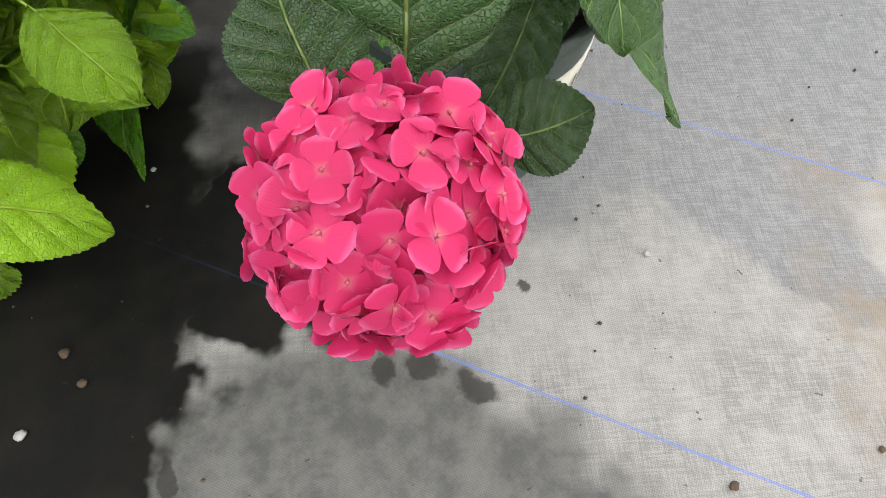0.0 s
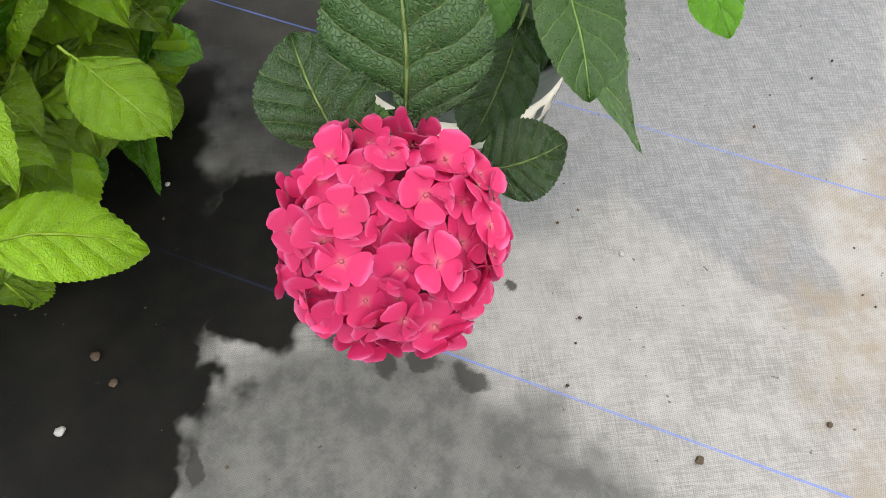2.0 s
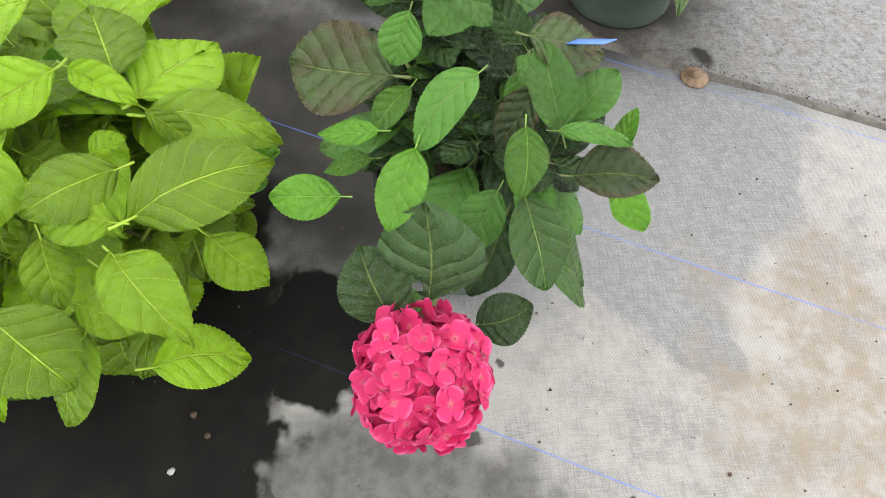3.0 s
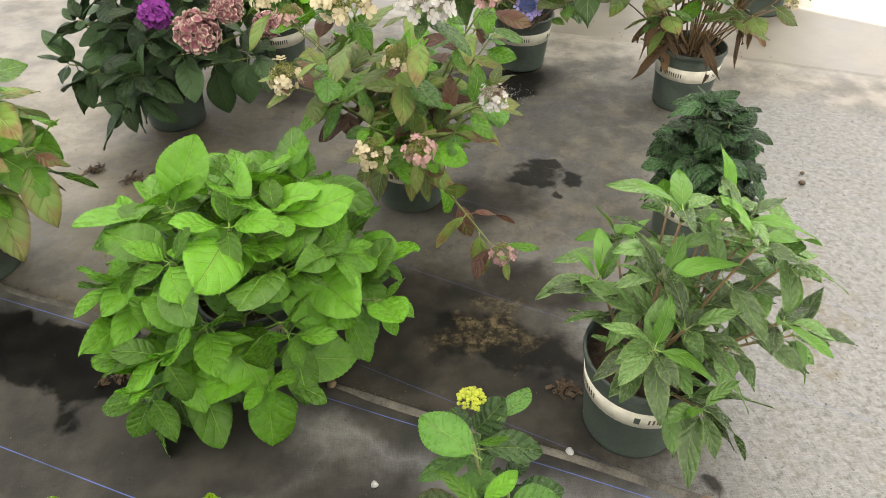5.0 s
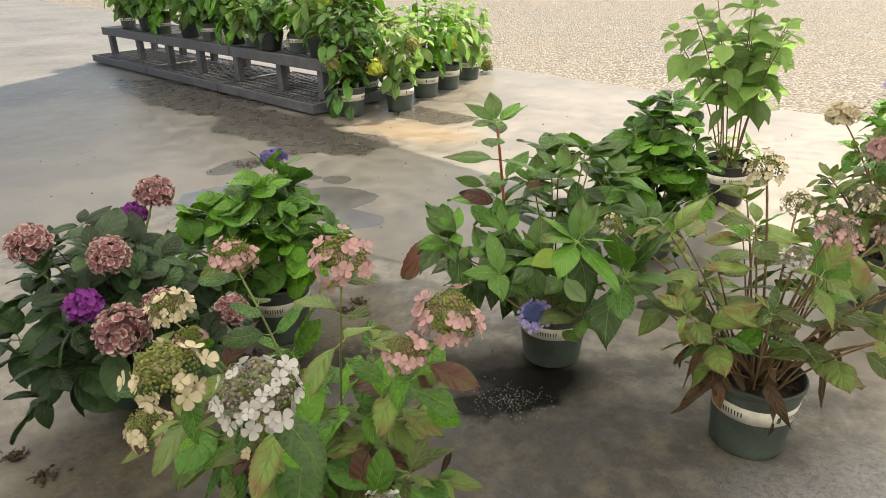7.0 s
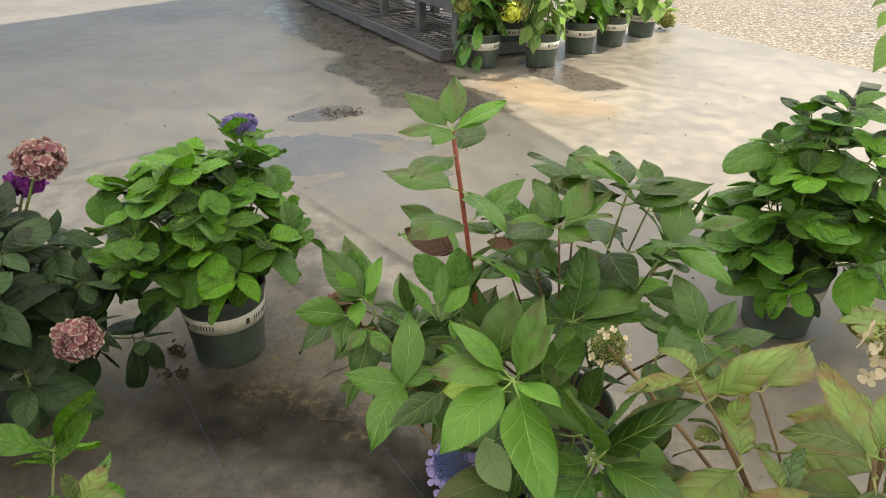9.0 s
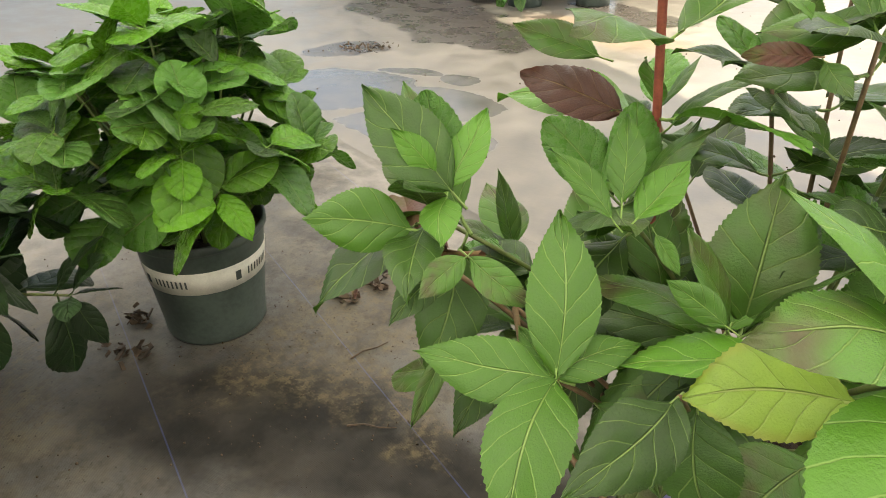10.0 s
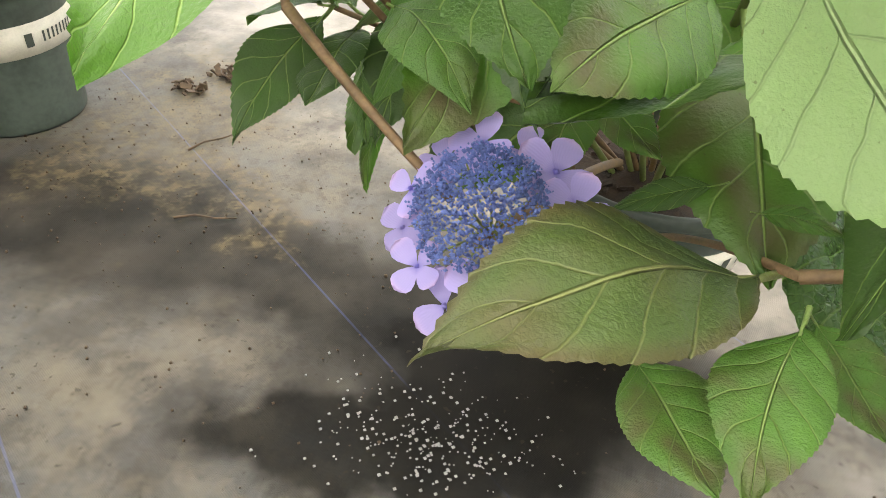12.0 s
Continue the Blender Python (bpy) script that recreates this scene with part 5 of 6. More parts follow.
for p, r, mt, bd in (((1.35, 3.27, 1.22), 0.09, P_CREAM, B_GREEN), ((1.65, 3.69, 0.95), 0.08, P_CREAM, B_GREEN), ((1.42, 3.08, 0.99), 0.055, P_WHITE, B_GREY), ((1.50, 3.06, 1.10), 0.08, P_ROSE, B_GREY), ((0.92, 3.55, 0.90), 0.06, P_CREAM, B_GREEN),
                     ((1.62, 3.22, 0.98), 0.07, P_ROSE, B_GREY), ((1.78, 2.95, 1.02), 0.075, P_LILAC_J, B_GREY), ((1.95, 3.35, 0.55), 0.05, P_CREAM, B_GREEN), ((1.72, 3.35, 1.1), 0.07, P_CREAM, B_GREY), ((1.9, 3.5, 0.9), 0.06, P_ROSE, B_GREY)):
    lp = local(F, p)
    stalk_to(F, (0, 0, 0.28), lp, 0.004, M_STEM_BROWN)
    panicle(F, lp, r * 0.78, bd, mt, axis=(rng.uniform(-.3, .3), rng.uniform(-.5, 0), 1), n=48, seed=int(p[0] * 100), tall=0.8, floret=0.21, pieces=True)

# panicle plant
G = thing("potted_hydrangea", (0.0, 2.70, 0.0026), "potted panicle hydrangea with cream and pink flower heads", "potted plant", "hydrangeas on the floor")
pot_parts(G, turn=-2.2, h=0.30)
rng = random.Random(61)
heads = [((-0.195, 2.215, 1.08), 0.085, P_CREAM, B_GREEN), ((0.038, 2.133, 1.10), 0.085, P_WHITE, B_GREY), ((-0.52, 2.79, 0.90), 0.07, P_CREAM, B_GREEN), ((-0.29, 2.81, 1.08), 0.07, P_ROSE, B_GREEN),
         ((0.10, 2.60, 1.18), 0.08, P_ROSE, B_GREEN), ((0.38, 2.58, 1.03), 0.085, P_ROSE, B_GREEN), ((0.28, 2.48, 0.98), 0.06, P_ROSE, B_GREEN), ((-0.44, 2.45, 0.73), 0.065, P_CREAM, B_GREEN),
         ((-0.04, 2.27, 0.86), 0.055, P_CREAM, B_GREEN), ((0.01, 2.12, 0.60), 0.055, P_ROSE, B_GREEN), ((-0.15, 2.17, 0.57), 0.06, P_CREAM, B_GREEN), ((0.258, 2.193, 0.74), 0.05, P_WHITE, B_GREY),
         ((0.286, 2.009, 0.22), 0.045, P_ROSE, B_GREEN), ((-0.42, 2.7, 0.85), 0.05, P_ROSE, B_GREEN)]
for i, (p, r, mt, bd) in enumerate(heads):
    lp = local(G, p)
    st = shoot(G, (lp.x * 0.12, lp.y * 0.12, 0.26), lp - Vector((0, 0, r * 0.5)), LS_TURN + LS_FRESH[:2] + (LS_RED[:2] if i > 4 else LS_MID[:2]), rng, nodes=6, length=0.128, start=0.3, rosette=2, bow=0.15, mat=M_STEM, skip=0.08)
    panicle(G, lp, r, bd, mt, axis=(lp.x * 0.4, lp.y * 0.4, 1), n=50, seed=i + 3, tall=0.85, floret=0.23 if mt is P_WHITE else 0.28, pieces=True)
for i in range(13):
    a = i * 2.4
    shoot(G, (0, 0, 0.26), (math.cos(a) * 0.34, math.sin(a) * 0.32 - 0.14, rng.uniform(0.42, 0.85)), LS_TURN + LS_MID[:3] + LS_RED[:1] + LS_FRESH[:1], rng, nodes=3, length=0.12, start=0.45, rosette=4)

lp = local(G, (-0.24, 3.04, 0.58))
shoot(G, (0, 0.03, 0.26), lp, LS_FRESH, rng, nodes=2, length=0.14, start=0.7, rosette=4, small=1.0)

# dark plant with dusky mopheads
H = thing("potted_hydrangea", (-1.20, 3.52, 0.0026), "dark-leaved potted hydrangea with dusky rose flower heads", "potted plant", "hydrangeas on the floor")
pot_parts(H, turn=0.5, h=0.32)
bush(H, LS_DEEP, 30, 0.48, 0.34, 0.86, 71, 0.32, nodes=3, length=0.165, start=0.5, elev=10, rosette=4, centre=(0.06, -0.12))
for i, (p, r, mt) in enumerate((((-0.85, 3.01, 0.67), 0.088, P_DUSK), ((-1.02, 3.07, 0.73), 0.062, P_PURPLE), ((-1.32, 3.25, 0.89), 0.078, P_DUSK), ((-1.07, 3.76, 0.92), 0.078, P_DUSK), ((-1.20, 3.77, 0.81), 0.06, P_PURPLE),
                                 ((-1.02, 3.27, 0.84), 0.075, P_DUSK), ((-0.73, 3.1, 0.73), 0.062, P_DUSK), ((-0.63, 3.42, 0.53), 0.065, P_DUSK))):
    lp = local(H, p)
    stalk_to(H, (lp.x * 0.1, lp.y * 0.1, 0.28), lp, 0.005)
    mophead(H, lp, r, mt, 88, axis=(lp.x * 0.6, lp.y * 0.6 - 0.2, 1), floret=0.26, squash=0.82, seed=80 + i, cup=0.7, width=1.0)

# green plant with violet flower
I_ = thing("potted_hydrangea", (-0.70, 4.10, 0.0026), "rounded green potted hydrangea with one violet flower", "potted plant", "hydrangeas on the floor")
pot_parts(I_, turn=-1.9)
bush(I_, LS_ROUND, 30, 0.37, 0.50, 0.80, 91, nodes=2, length=0.135, start=0.6, elev=8, rosette=4, small=0.85, young=LS_FRESH + LS_ROUND, centre=(-0.05, 0))
lp = local(I_, (-0.743, 4.40, 0.90))
stalk_to(I_, (0, 0.02, 0.3), lp, 0.004)
mophead(I_, lp, 0.068, P_VIOLET, 56, floret=0.26, squash=0.55, seed=9, lo=-0.2, label="flat violet and grey flower head")
rng = random.Random(95)
for tip in ((-0.05, 0.28, 0.82), (0.08, 0.2, 0.80), (-0.32, -0.05, 0.70), (0.02, -0.05, 0.84)):
    shoot(I_, (0, 0, 0.28), tip, LS_ROUND, rng, nodes=3, length=0.16, start=0.55, rosette=5, small=0.85, young=LS_FRESH)

# pointed-leaved plant with blue lacecap
J = thing("potted_hydrangea", (0.74, 4.0, 0.0026), "potted hydrangea with pointed green leaves and blue lacecap", "potted plant", "hydrangeas on the floor")
pot_parts(J, turn=-2.3, h=0.31)
rng = random.Random(101)
shoot(J, (-0.2, -0.1, 0.30), local(J, (0.46, 3.77, 1.24)), LS_SPRING + LS_POINT, rng, nodes=5, length=0.16, start=0.5, rosette=6, small=0.95, mat=M_STEM_RED, r0=0.0075, r1=0.006, bow=0.02)
for p, kind, ln in (((0.64, 3.60, 0.71), 1, 0.17), ((0.27, 3.60, 0.79), 1, 0.16), ((0.48, 3.74, 0.78), 1, 0.15), ((0.77, 3.36, 0.90), 2, 0.18), ((0.95, 3.36, 0.76), 1, 0.19), ((0.70, 4.10, 1.02), 0, 0.15), ((0.90, 4.25, 0.95), 2, 0.15), ((0.30, 3.85, 0.60), 0, 0.15),
                    ((0.62, 3.95, 0.92), 0, 0.15), ((0.98, 3.95, 0.95), 2, 0.15), ((0.45, 4.15, 0.78), 0, 0.15), ((1.10, 3.80, 0.80), 0, 0.15), ((0.80, 3.75, 0.80), 0, 0.15), ((0.36, 3.72, 0.55), 0, 0.15), ((1.0, 4.4, 0.8), 0, 0.14), ((0.55, 3.80, 0.60), 0, 0.14),
                    ((0.85, 4.05, 1.05), 2, 0.15), ((0.72, 3.85, 1.0), 0, 0.14)):
    lp = local(J, p)
    shoot(J, (lp.x * 0.12, lp.y * 0.12, 0.28), lp, LS_POINT + (LS_SPRING[:2] if kind == 2 else LS_MID[:1]), rng, nodes=3, length=ln, start=0.55, rosette=6, small=0.95, mat=M_STEM if kind else M_STEM_BROWN, bow=0.1, r0=0.005, young=LS_SPRING + LS_POINT if kind == 2 else None)
LACECAP_LEAVES_A = [
    ((0.483, 3.442, 0.726), (0.499, 3.250, 0.695), 0.73, -0.12, LS_SPRING),
    ((0.483, 3.442, 0.726), (0.435, 3.573, 0.847), 0.73, -0.05, LS_SPRING),
    ((0.483, 3.442, 0.726), (0.340, 3.407, 0.739), 0.94, -0.61, LS_SPRING),
    ((0.483, 3.442, 0.726), (0.551, 3.518, 0.740), 1.01, 0.50, LS_SPRING),
    ((0.483, 3.442, 0.726), (0.424, 3.492, 0.740), 0.70, -0.34, LS_SPRING),
    ((0.596, 3.405, 0.773), (0.537, 3.266, 0.768), 0.89, -0.30, LS_POINT),
    ((0.616, 3.410, 0.769), (0.652, 3.370, 0.673), 1.21, 0.50, LS_POINT),
    ((0.633, 3.627, 0.708), (0.699, 3.792, 0.820), 0.79, 0.29, LS_SPRING),
    ((0.265, 3.549, 0.794), (0.155, 3.481, 0.816), 1.16, -0.75, LS_SPRING),
    ((0.304, 3.578, 0.840), (0.178, 3.592, 0.949), 0.85, -0.62, LS_POINT),
    ((0.297, 3.576, 0.843), (0.311, 3.662, 0.919), 0.95, 0.43, LS_SPRING),
]
LACECAP_LEAVES_B = [
    ((0.282, 3.577, 0.858), (0.231, 3.563, 0.914), 0.80, -0.86, LS_SPRING),
    ((0.303, 3.564, 0.838), (0.331, 3.489, 0.816), 1.00, -0.10, LS_SPRING),
    ((0.315, 3.546, 0.777), (0.040, 3.740, 0.539), 0.80, -0.63, LS_RED),
    ((0.358, 3.497, 0.808), (0.330, 3.437, 0.781), 1.00, -0.56, LS_POINT),
    ((0.361, 3.498, 0.808), (0.439, 3.496, 0.766), 0.95, 0.64, LS_POINT),
    ((0.367, 3.481, 0.671), (0.213, 3.579, 0.526), 0.75, -0.61, LS_POINT),
    ((0.327, 3.514, 0.779), (0.294, 3.437, 0.737), 1.00, -0.54, LS_POINT),
    ((0.496, 3.607, 0.853), (0.476, 3.679, 0.931), 0.85, -0.07, LS_SPRING),
    ((0.494, 3.580, 0.844), (0.410, 3.610, 0.902), 0.60, -0.64, LS_SPRING),
    ((0.514, 3.602, 0.838), (0.554, 3.673, 0.889), 1.00, 0.43, LS_SPRING),
    ((0.540, 3.582, 0.837), (0.575, 3.531, 0.823), 0.60, 0.40, LS_SPRING),
]
LACECAP_LEAVES_C = [
    ((0.625, 3.444, 0.835), (0.566, 3.467, 0.854), 0.90, -0.68, LS_SPRING),
    ((0.446, 3.818, 0.884), (0.296, 3.823, 0.919), 1.10, -0.80, LS_RED),
    ((0.403, 3.830, 0.953), (0.278, 3.833, 0.984), 0.70, -0.83, LS_POINT),
    ((0.648, 3.708, 1.007), (0.580, 3.708, 1.000), 1.00, -0.93, LS_RED),
    ((0.660, 3.706, 1.003), (0.691, 3.676, 0.975), 1.00, 0.68, LS_POINT),
    ((0.725, 3.462, 0.702), (0.663, 3.362, 0.679), 1.41, -0.18, LS_POINT),
    ((0.519, 3.507, 0.648), (0.603, 3.437, 0.620), 1.13, 0.38, LS_POINT),
    ((0.786, 3.403, 0.570), (0.647, 3.247, 0.615), 0.95, -0.23, LS_BRONZE),
    ((0.739, 3.366, 0.517), (0.790, 3.290, 0.516), 1.05, 0.34, LS_POINT),
    ((0.813, 3.371, 0.571), (0.798, 3.278, 0.536), 1.20, 0.17, LS_POINT),
    ((0.824, 3.387, 0.563), (0.860, 3.328, 0.549), 0.90, 0.41, LS_POINT),
]
LACECAP_LEAVES_D = [
    ((0.669, 3.509, 0.614), (0.725, 3.484, 0.586), 1.00, 0.53, LS_POINT),
    ((0.664, 3.525, 0.603), (0.655, 3.474, 0.555), 1.10, -0.02, LS_POINT),
    ((0.760, 3.477, 0.580), (0.701, 3.455, 0.559), 0.60, -0.39, LS_POINT),
    ((0.789, 3.451, 0.584), (0.837, 3.448, 0.583), 0.70, 0.48, LS_POINT),
    ((0.495, 3.506, 0.592), (0.513, 3.475, 0.548), 0.50, 0.17, LS_POINT),
    ((0.330, 3.504, 0.666), (0.319, 3.431, 0.595), 0.45, -0.36, LS_POINT),
    ((0.727, 3.426, 0.806), (0.602, 3.396, 0.786), 1.20, -0.61, LS_YELLOW),
    ((0.732, 3.320, 0.773), (0.805, 3.264, 0.707), 1.10, 0.62, LS_PALE_NEAR),
]
for rows in (LACECAP_LEAVES_A, LACECAP_LEAVES_B, LACECAP_LEAVES_C, LACECAP_LEAVES_D):
    set_leaves(J, rows, rng)
for b0, t0 in (((0.62, 3.78, 0.30), (0.483, 3.442, 0.726)), ((0.60, 3.80, 0.30), (0.312, 3.526, 0.776)), ((0.66, 3.80, 0.3), (0.60, 3.415, 0.77)), ((0.62, 3.80, 0.30), (0.40, 3.55, 0.72)), ((0.40, 3.55, 0.72), (0.455, 3.473, 0.648)), ((0.455, 3.473, 0.648), (0.60, 3.42, 0.56)), ((0.74, 3.78, 0.3), (0.81, 3.404, 0.579)), ((0.81, 3.404, 0.579), (0.90, 3.40, 0.61)), ((0.585, 3.49, 0.61), (0.655, 3.508, 0.594))):
    stalk_to(J, local(J, b0), local(J, t0), 0.0033, M_STEM_BROWN, 0.05)
lp = local(J, (0.627, 3.403, 0.565))
stalk_to(J, (-0.05, -0.05, 0.3), lp - Vector((0, 0, 0.02)), 0.005, M_STEM_BROWN, bow=0.05)
lacecap(J, lp, 0.060, B_BLUE, P_LILAC, axis=(-0.10, -0.5, 0.8), n_buds=760, n_sterile=12, seed=4, dome=0.55, floret=0.40, bud=0.029, pieces=True, label="blue lacecap of tiny buds ringed with lilac florets")

# round-leaved plant
K = thing("potted_hydrangea", (1.43, 5.30, -0.004), "potted hydrangea with broad dark green leaves", "potted plant", "hydrangeas on the floor")
pot_parts(K, turn=-1.9)
bush(K, LS_ROUND + LS_DARK[:1], 24, 0.36, 0.38, 0.98, 111, nodes=3, length=0.16, start=0.5, elev=15, rosette=4)

# tall pale plant
Lp = thing("potted_hydrangea", (2.18, 6.32, -0.004), "tall potted hydrangea with pale sunlit leaves", "potted plant", "hydrangeas on the floor")
pot_parts(Lp, turn=-1.9, mat=M_POT_BLACK, r=0.19)
rng = random.Random(121)
for i in range(11):
    a = i * 2.4
    q = math.sqrt((i + 0.5) / 11)
    shoot(Lp, (math.cos(a) * 0.06, math.sin(a) * 0.06, 0.3), (math.cos(a) * 0.48 * q - 0.08, math.sin(a) * 0.42 * q, 1.65 - 0.4 * q), LS_PALE, rng, nodes=6, length=0.17, start=0.42, rosette=4, mat=M_STEM_BROWN, bow=0.2, elev=-5)
for i in range(5):
    a = i * 1.3
    shoot(Lp, (0, 0, 0.3), (math.cos(a) * 0.16, math.sin(a) * 0.16, 0.46), LS_FARP, rng, nodes=2, length=0.10, rosette=4)
bm = bmesh.new()
box_into(bm, -0.055, 0.055, -0.001, 0.001, -0.26, 0, 0.0005)
tg = part("hang_tag", mesh_of("hang_tag", bm, M_TAG), Lp, Matrix.Translation(local(Lp, (1.74, 6.7, 0.80))) @ Euler((0.15, 0.12, 0.2)).to_matrix().to_4x4(), "printed hang tag with green and blue bars")
for z0, z1, mt in ((-0.25, -0.19, M_TAG_BLUE), (-0.17, -0.10, M_TAG_DARK), (-0.08, -0.03, M_POT)):
    bm = bmesh.new()
    box_into(bm, -0.048, 0.048, -0.003, -0.0015, z0, z1)
    part("printed_bar", mesh_of("printed_bar", bm, mt), tg)

# plant with bronze leaves at the edge
Mp = thing("potted_hydrangea", (-1.74, 2.40, 0.0026), "potted hydrangea with large green and bronze leaves", "potted plant", "hydrangeas on the floor")
pot_parts(Mp, turn=-0.5)
bush(Mp, LS_TURN + LS_FRESH[:3] + LS_RED[:1], 16, 0.44, 0.42, 0.92, 131, nodes=4, length=0.21, start=0.35, elev=20, rosette=4)
lacecap(Mp, (0.05, 0.25, 1.05), 0.07, B_GREEN, P_CREAM, n_buds=90, n_sterile=14, seed=12, dome=0.6, floret=0.32, bud=0.05)

# plants beyond
Np = thing("potted_hydrangea", (2.58, 4.66, -0.004), "potted hydrangea with lilac and faded pink flowers", "potted plant", "hydrangeas on the floor")
pot_parts(Np, turn=-1.9)
bush(Np, LS_TURN + LS_FRESH[:2] + LS_OLIVE[:1], 18, 0.48, 0.5, 0.98, 141, nodes=4, length=0.14, start=0.4, elev=20, rosette=4, mat=M_STEM_BROWN)
rng = random.Random(142)
for i, (x, y, z, mt, bd) in enumerate(((-0.3, -0.3, 0.98, P_ROSE, B_GREY), (-0.1, -0.35, 0.9, P_ROSE, B_GREEN), (0.1, -0.3, 1.0, P_LILAC, B_GREY), (-0.35, 0.1, 1.05, P_CREAM, B_GREY), (0.15, 0.0, 1.05, P_ROSE, B_GREY), (-0.1, -0.45, 0.8, P_WHITE, B_BLUE))):
    stalk_to(Np, (0, 0, 0.3), (x, y, z), 0.004, M_STEM_BROWN)
    mophead(Np, (x, y, z), 0.075, mt, 40, floret=0.34, seed=150 + i, cup=0.6)
Op = thing("potted_hydrangea", (3.35, 5.95, -0.004), "bushy green potted hydrangea with a small lilac flower", "potted plant", "hydrangeas on the floor")
pot_parts(Op, turn=-1.9)
bush(Op, LS_MID + LS_FRESH[:2], 22, 0.48, 0.45, 1.0, 161, nodes=4, length=0.15, start=0.35, elev=20, rosette=4, young=LS_FRESH)
mophead(Op, (-0.25, 0.05, 0.98), 0.06, P_LILAC, 36, floret=0.34, seed=171)

# ---- slatted bench with stock ----
B0 = Vector((-1.98, 9.12, -0.004))
BD = Vector((-0.787, 0.616, 0)).normalized()
BANG = math.atan2(BD.y, BD.x)
bench = thing("plant_bench", B0, "long black plastic two-tier slatted plant bench", "bench")
bench.rotation_euler = (0, 0, BANG)
LEN, DEP = 7.3, -1.35


def bench_box(name, x0, x1, y0, y1, z0, z1, bev=0.006, parent=None):
    bm = bmesh.new()
    box_into(bm, x0, x1, min(y0, y1), max(y0, y1), z0, z1, bev)
    return part(name, mesh_of(name, bm, M_BENCH, smooth=False), parent or bench)


for z0, z1, back in ((0.03, 0.15, 0.0), (0.50, 0.64, 0.0)):
    setb = 0.0 if z0 < 0.1 else -0.28
    for k in range(3):
        xa = k * LEN / 3 + 0.012
        xb = (k + 1) * LEN / 3 - 0.012
        fr = bench_box("shelf_lip", xa, xb, setb, setb - 0.05, z0, z1)
        bench_box("shelf_lip", xa, xb, DEP, DEP + 0.05, z0, z1)
        bench_box("shelf_end", xa, xa + 0.05, setb - 0.05, DEP + 0.05, z0, z1)
        bench_box("shelf_end", xb - 0.05, xb, setb - 0.05, DEP + 0.05, z0, z1)
        nb = 22
        for q in range(1, nb):
            x = xa + (xb - xa) * q / nb
            bench_box("slat", x - 0.018, x + 0.018, setb - 0.05, DEP + 0.05, z1 - 0.05, z1 - 0.012, 0.0)
        for q in range(1, 9):
            y = setb + (DEP - setb) * q / 9
            bench_box("cross_slat", xa + 0.05, xb - 0.05, y - 0.016, y + 0.016, z1 - 0.045, z1 - 0.016, 0.0)
for k, x in enumerate((0.25, 1.2, 2.35, 3.5, 4.6, 5.8, 7.05)):
    for y in (-0.36, DEP + 0.2):
        bench_box("post", x - 0.06, x + 0.06, y - 0.05, y + 0.05, 0.14, 0.52)
for x in (0.4, 2.0, 3.6, 5.2, 6.9):
    bench_box("foot", x - 0.08, x + 0.08, -0.12, -0.22, 0.0, 0.04)
    bench_box("foot", x - 0.08, x + 0.08, DEP + 0.12, DEP + 0.22, 0.0, 0.04)


def stock(at, seed, kind, h, R, pot_r=0.2, pot_h=0.36, mat=None, heads=0, band=True, droop_leaves=0, label="", n=10):
    rng = random.Random(seed)
    p = thing("potted_shrub", at, label or "nursery potted shrub with pale green flower heads", "potted plant", "stock round the bench")
    pot_parts(p, pot_r, pot_h, seed * 1.1, mat, band, True)
    leaves = {"far": LS_FAR, "mid": LS_FAR2, "pale": LS_FARP}[kind]
    col = []
    for i in range(n):
        a = i * 2.4 + seed
        q = math.sqrt((i + 0.5) / n)
        shoot(p, (math.cos(a) * 0.07, math.sin(a) * 0.07, pot_h * 0.86), (math.cos(a) * R * q, math.sin(a) * R * q, h - 0.3 * h * q * q), leaves, rng, nodes=5, length=0.18, start=0.2, rosette=4, mat=M_STEM_BROWN, bow=0.15, elev=0, collect=col)
    for i in range(heads):
        a = rng.uniform(0, 6.28)
        mophead(p, (math.cos(a) * R * 0.9, math.sin(a) * R * 0.9, h * rng.uniform(0.45, 0.8)), 0.10, B_LIME if i % 2 else B_GREEN, 40, floret=0.26, seed=seed * 9 + i, squash=1.15)
    for i in range(droop_leaves):
        a = -1.9 + rng.uniform(-0.6, 0.6)
        put_leaf(col, leaves, (math.cos(a) * pot_r, math.sin(a) * pot_r, pot_h + 0.1 - 0.04 * i), (math.cos(a), math.sin(a), -0.9), 0.2, rng, 0.6)
    joined("foliage", col, leaves[0].materials[0], p)
    return p


stock((-1.55, 9.28, -0.004), 1, "mid", 1.3, 0.45, heads=4, droop_leaves=8, n=14)
stock((-0.98, 9.62, -0.004), 2, "pale", 1.2, 0.42, heads=1, droop_leaves=3, n=9, label="nursery potted shrub with yellowing leaves and bare twigs")
stock((-0.75, 10.42, -0.004), 3, "far", 1.3, 0.40, n=10)
stock((-0.50, 10.98, -0.004), 4, "pale", 1.25, 0.40, heads=2, n=10)
stock((-0.25, 11.75, -0.004), 5, "pale", 1.15, 0.38, heads=2, n=9)
stock((-1.55, 10.15, -0.004), 6, "mid", 1.4, 0.45, heads=3, n=12)
BX = Matrix.Rotation(BANG, 4, "Z")
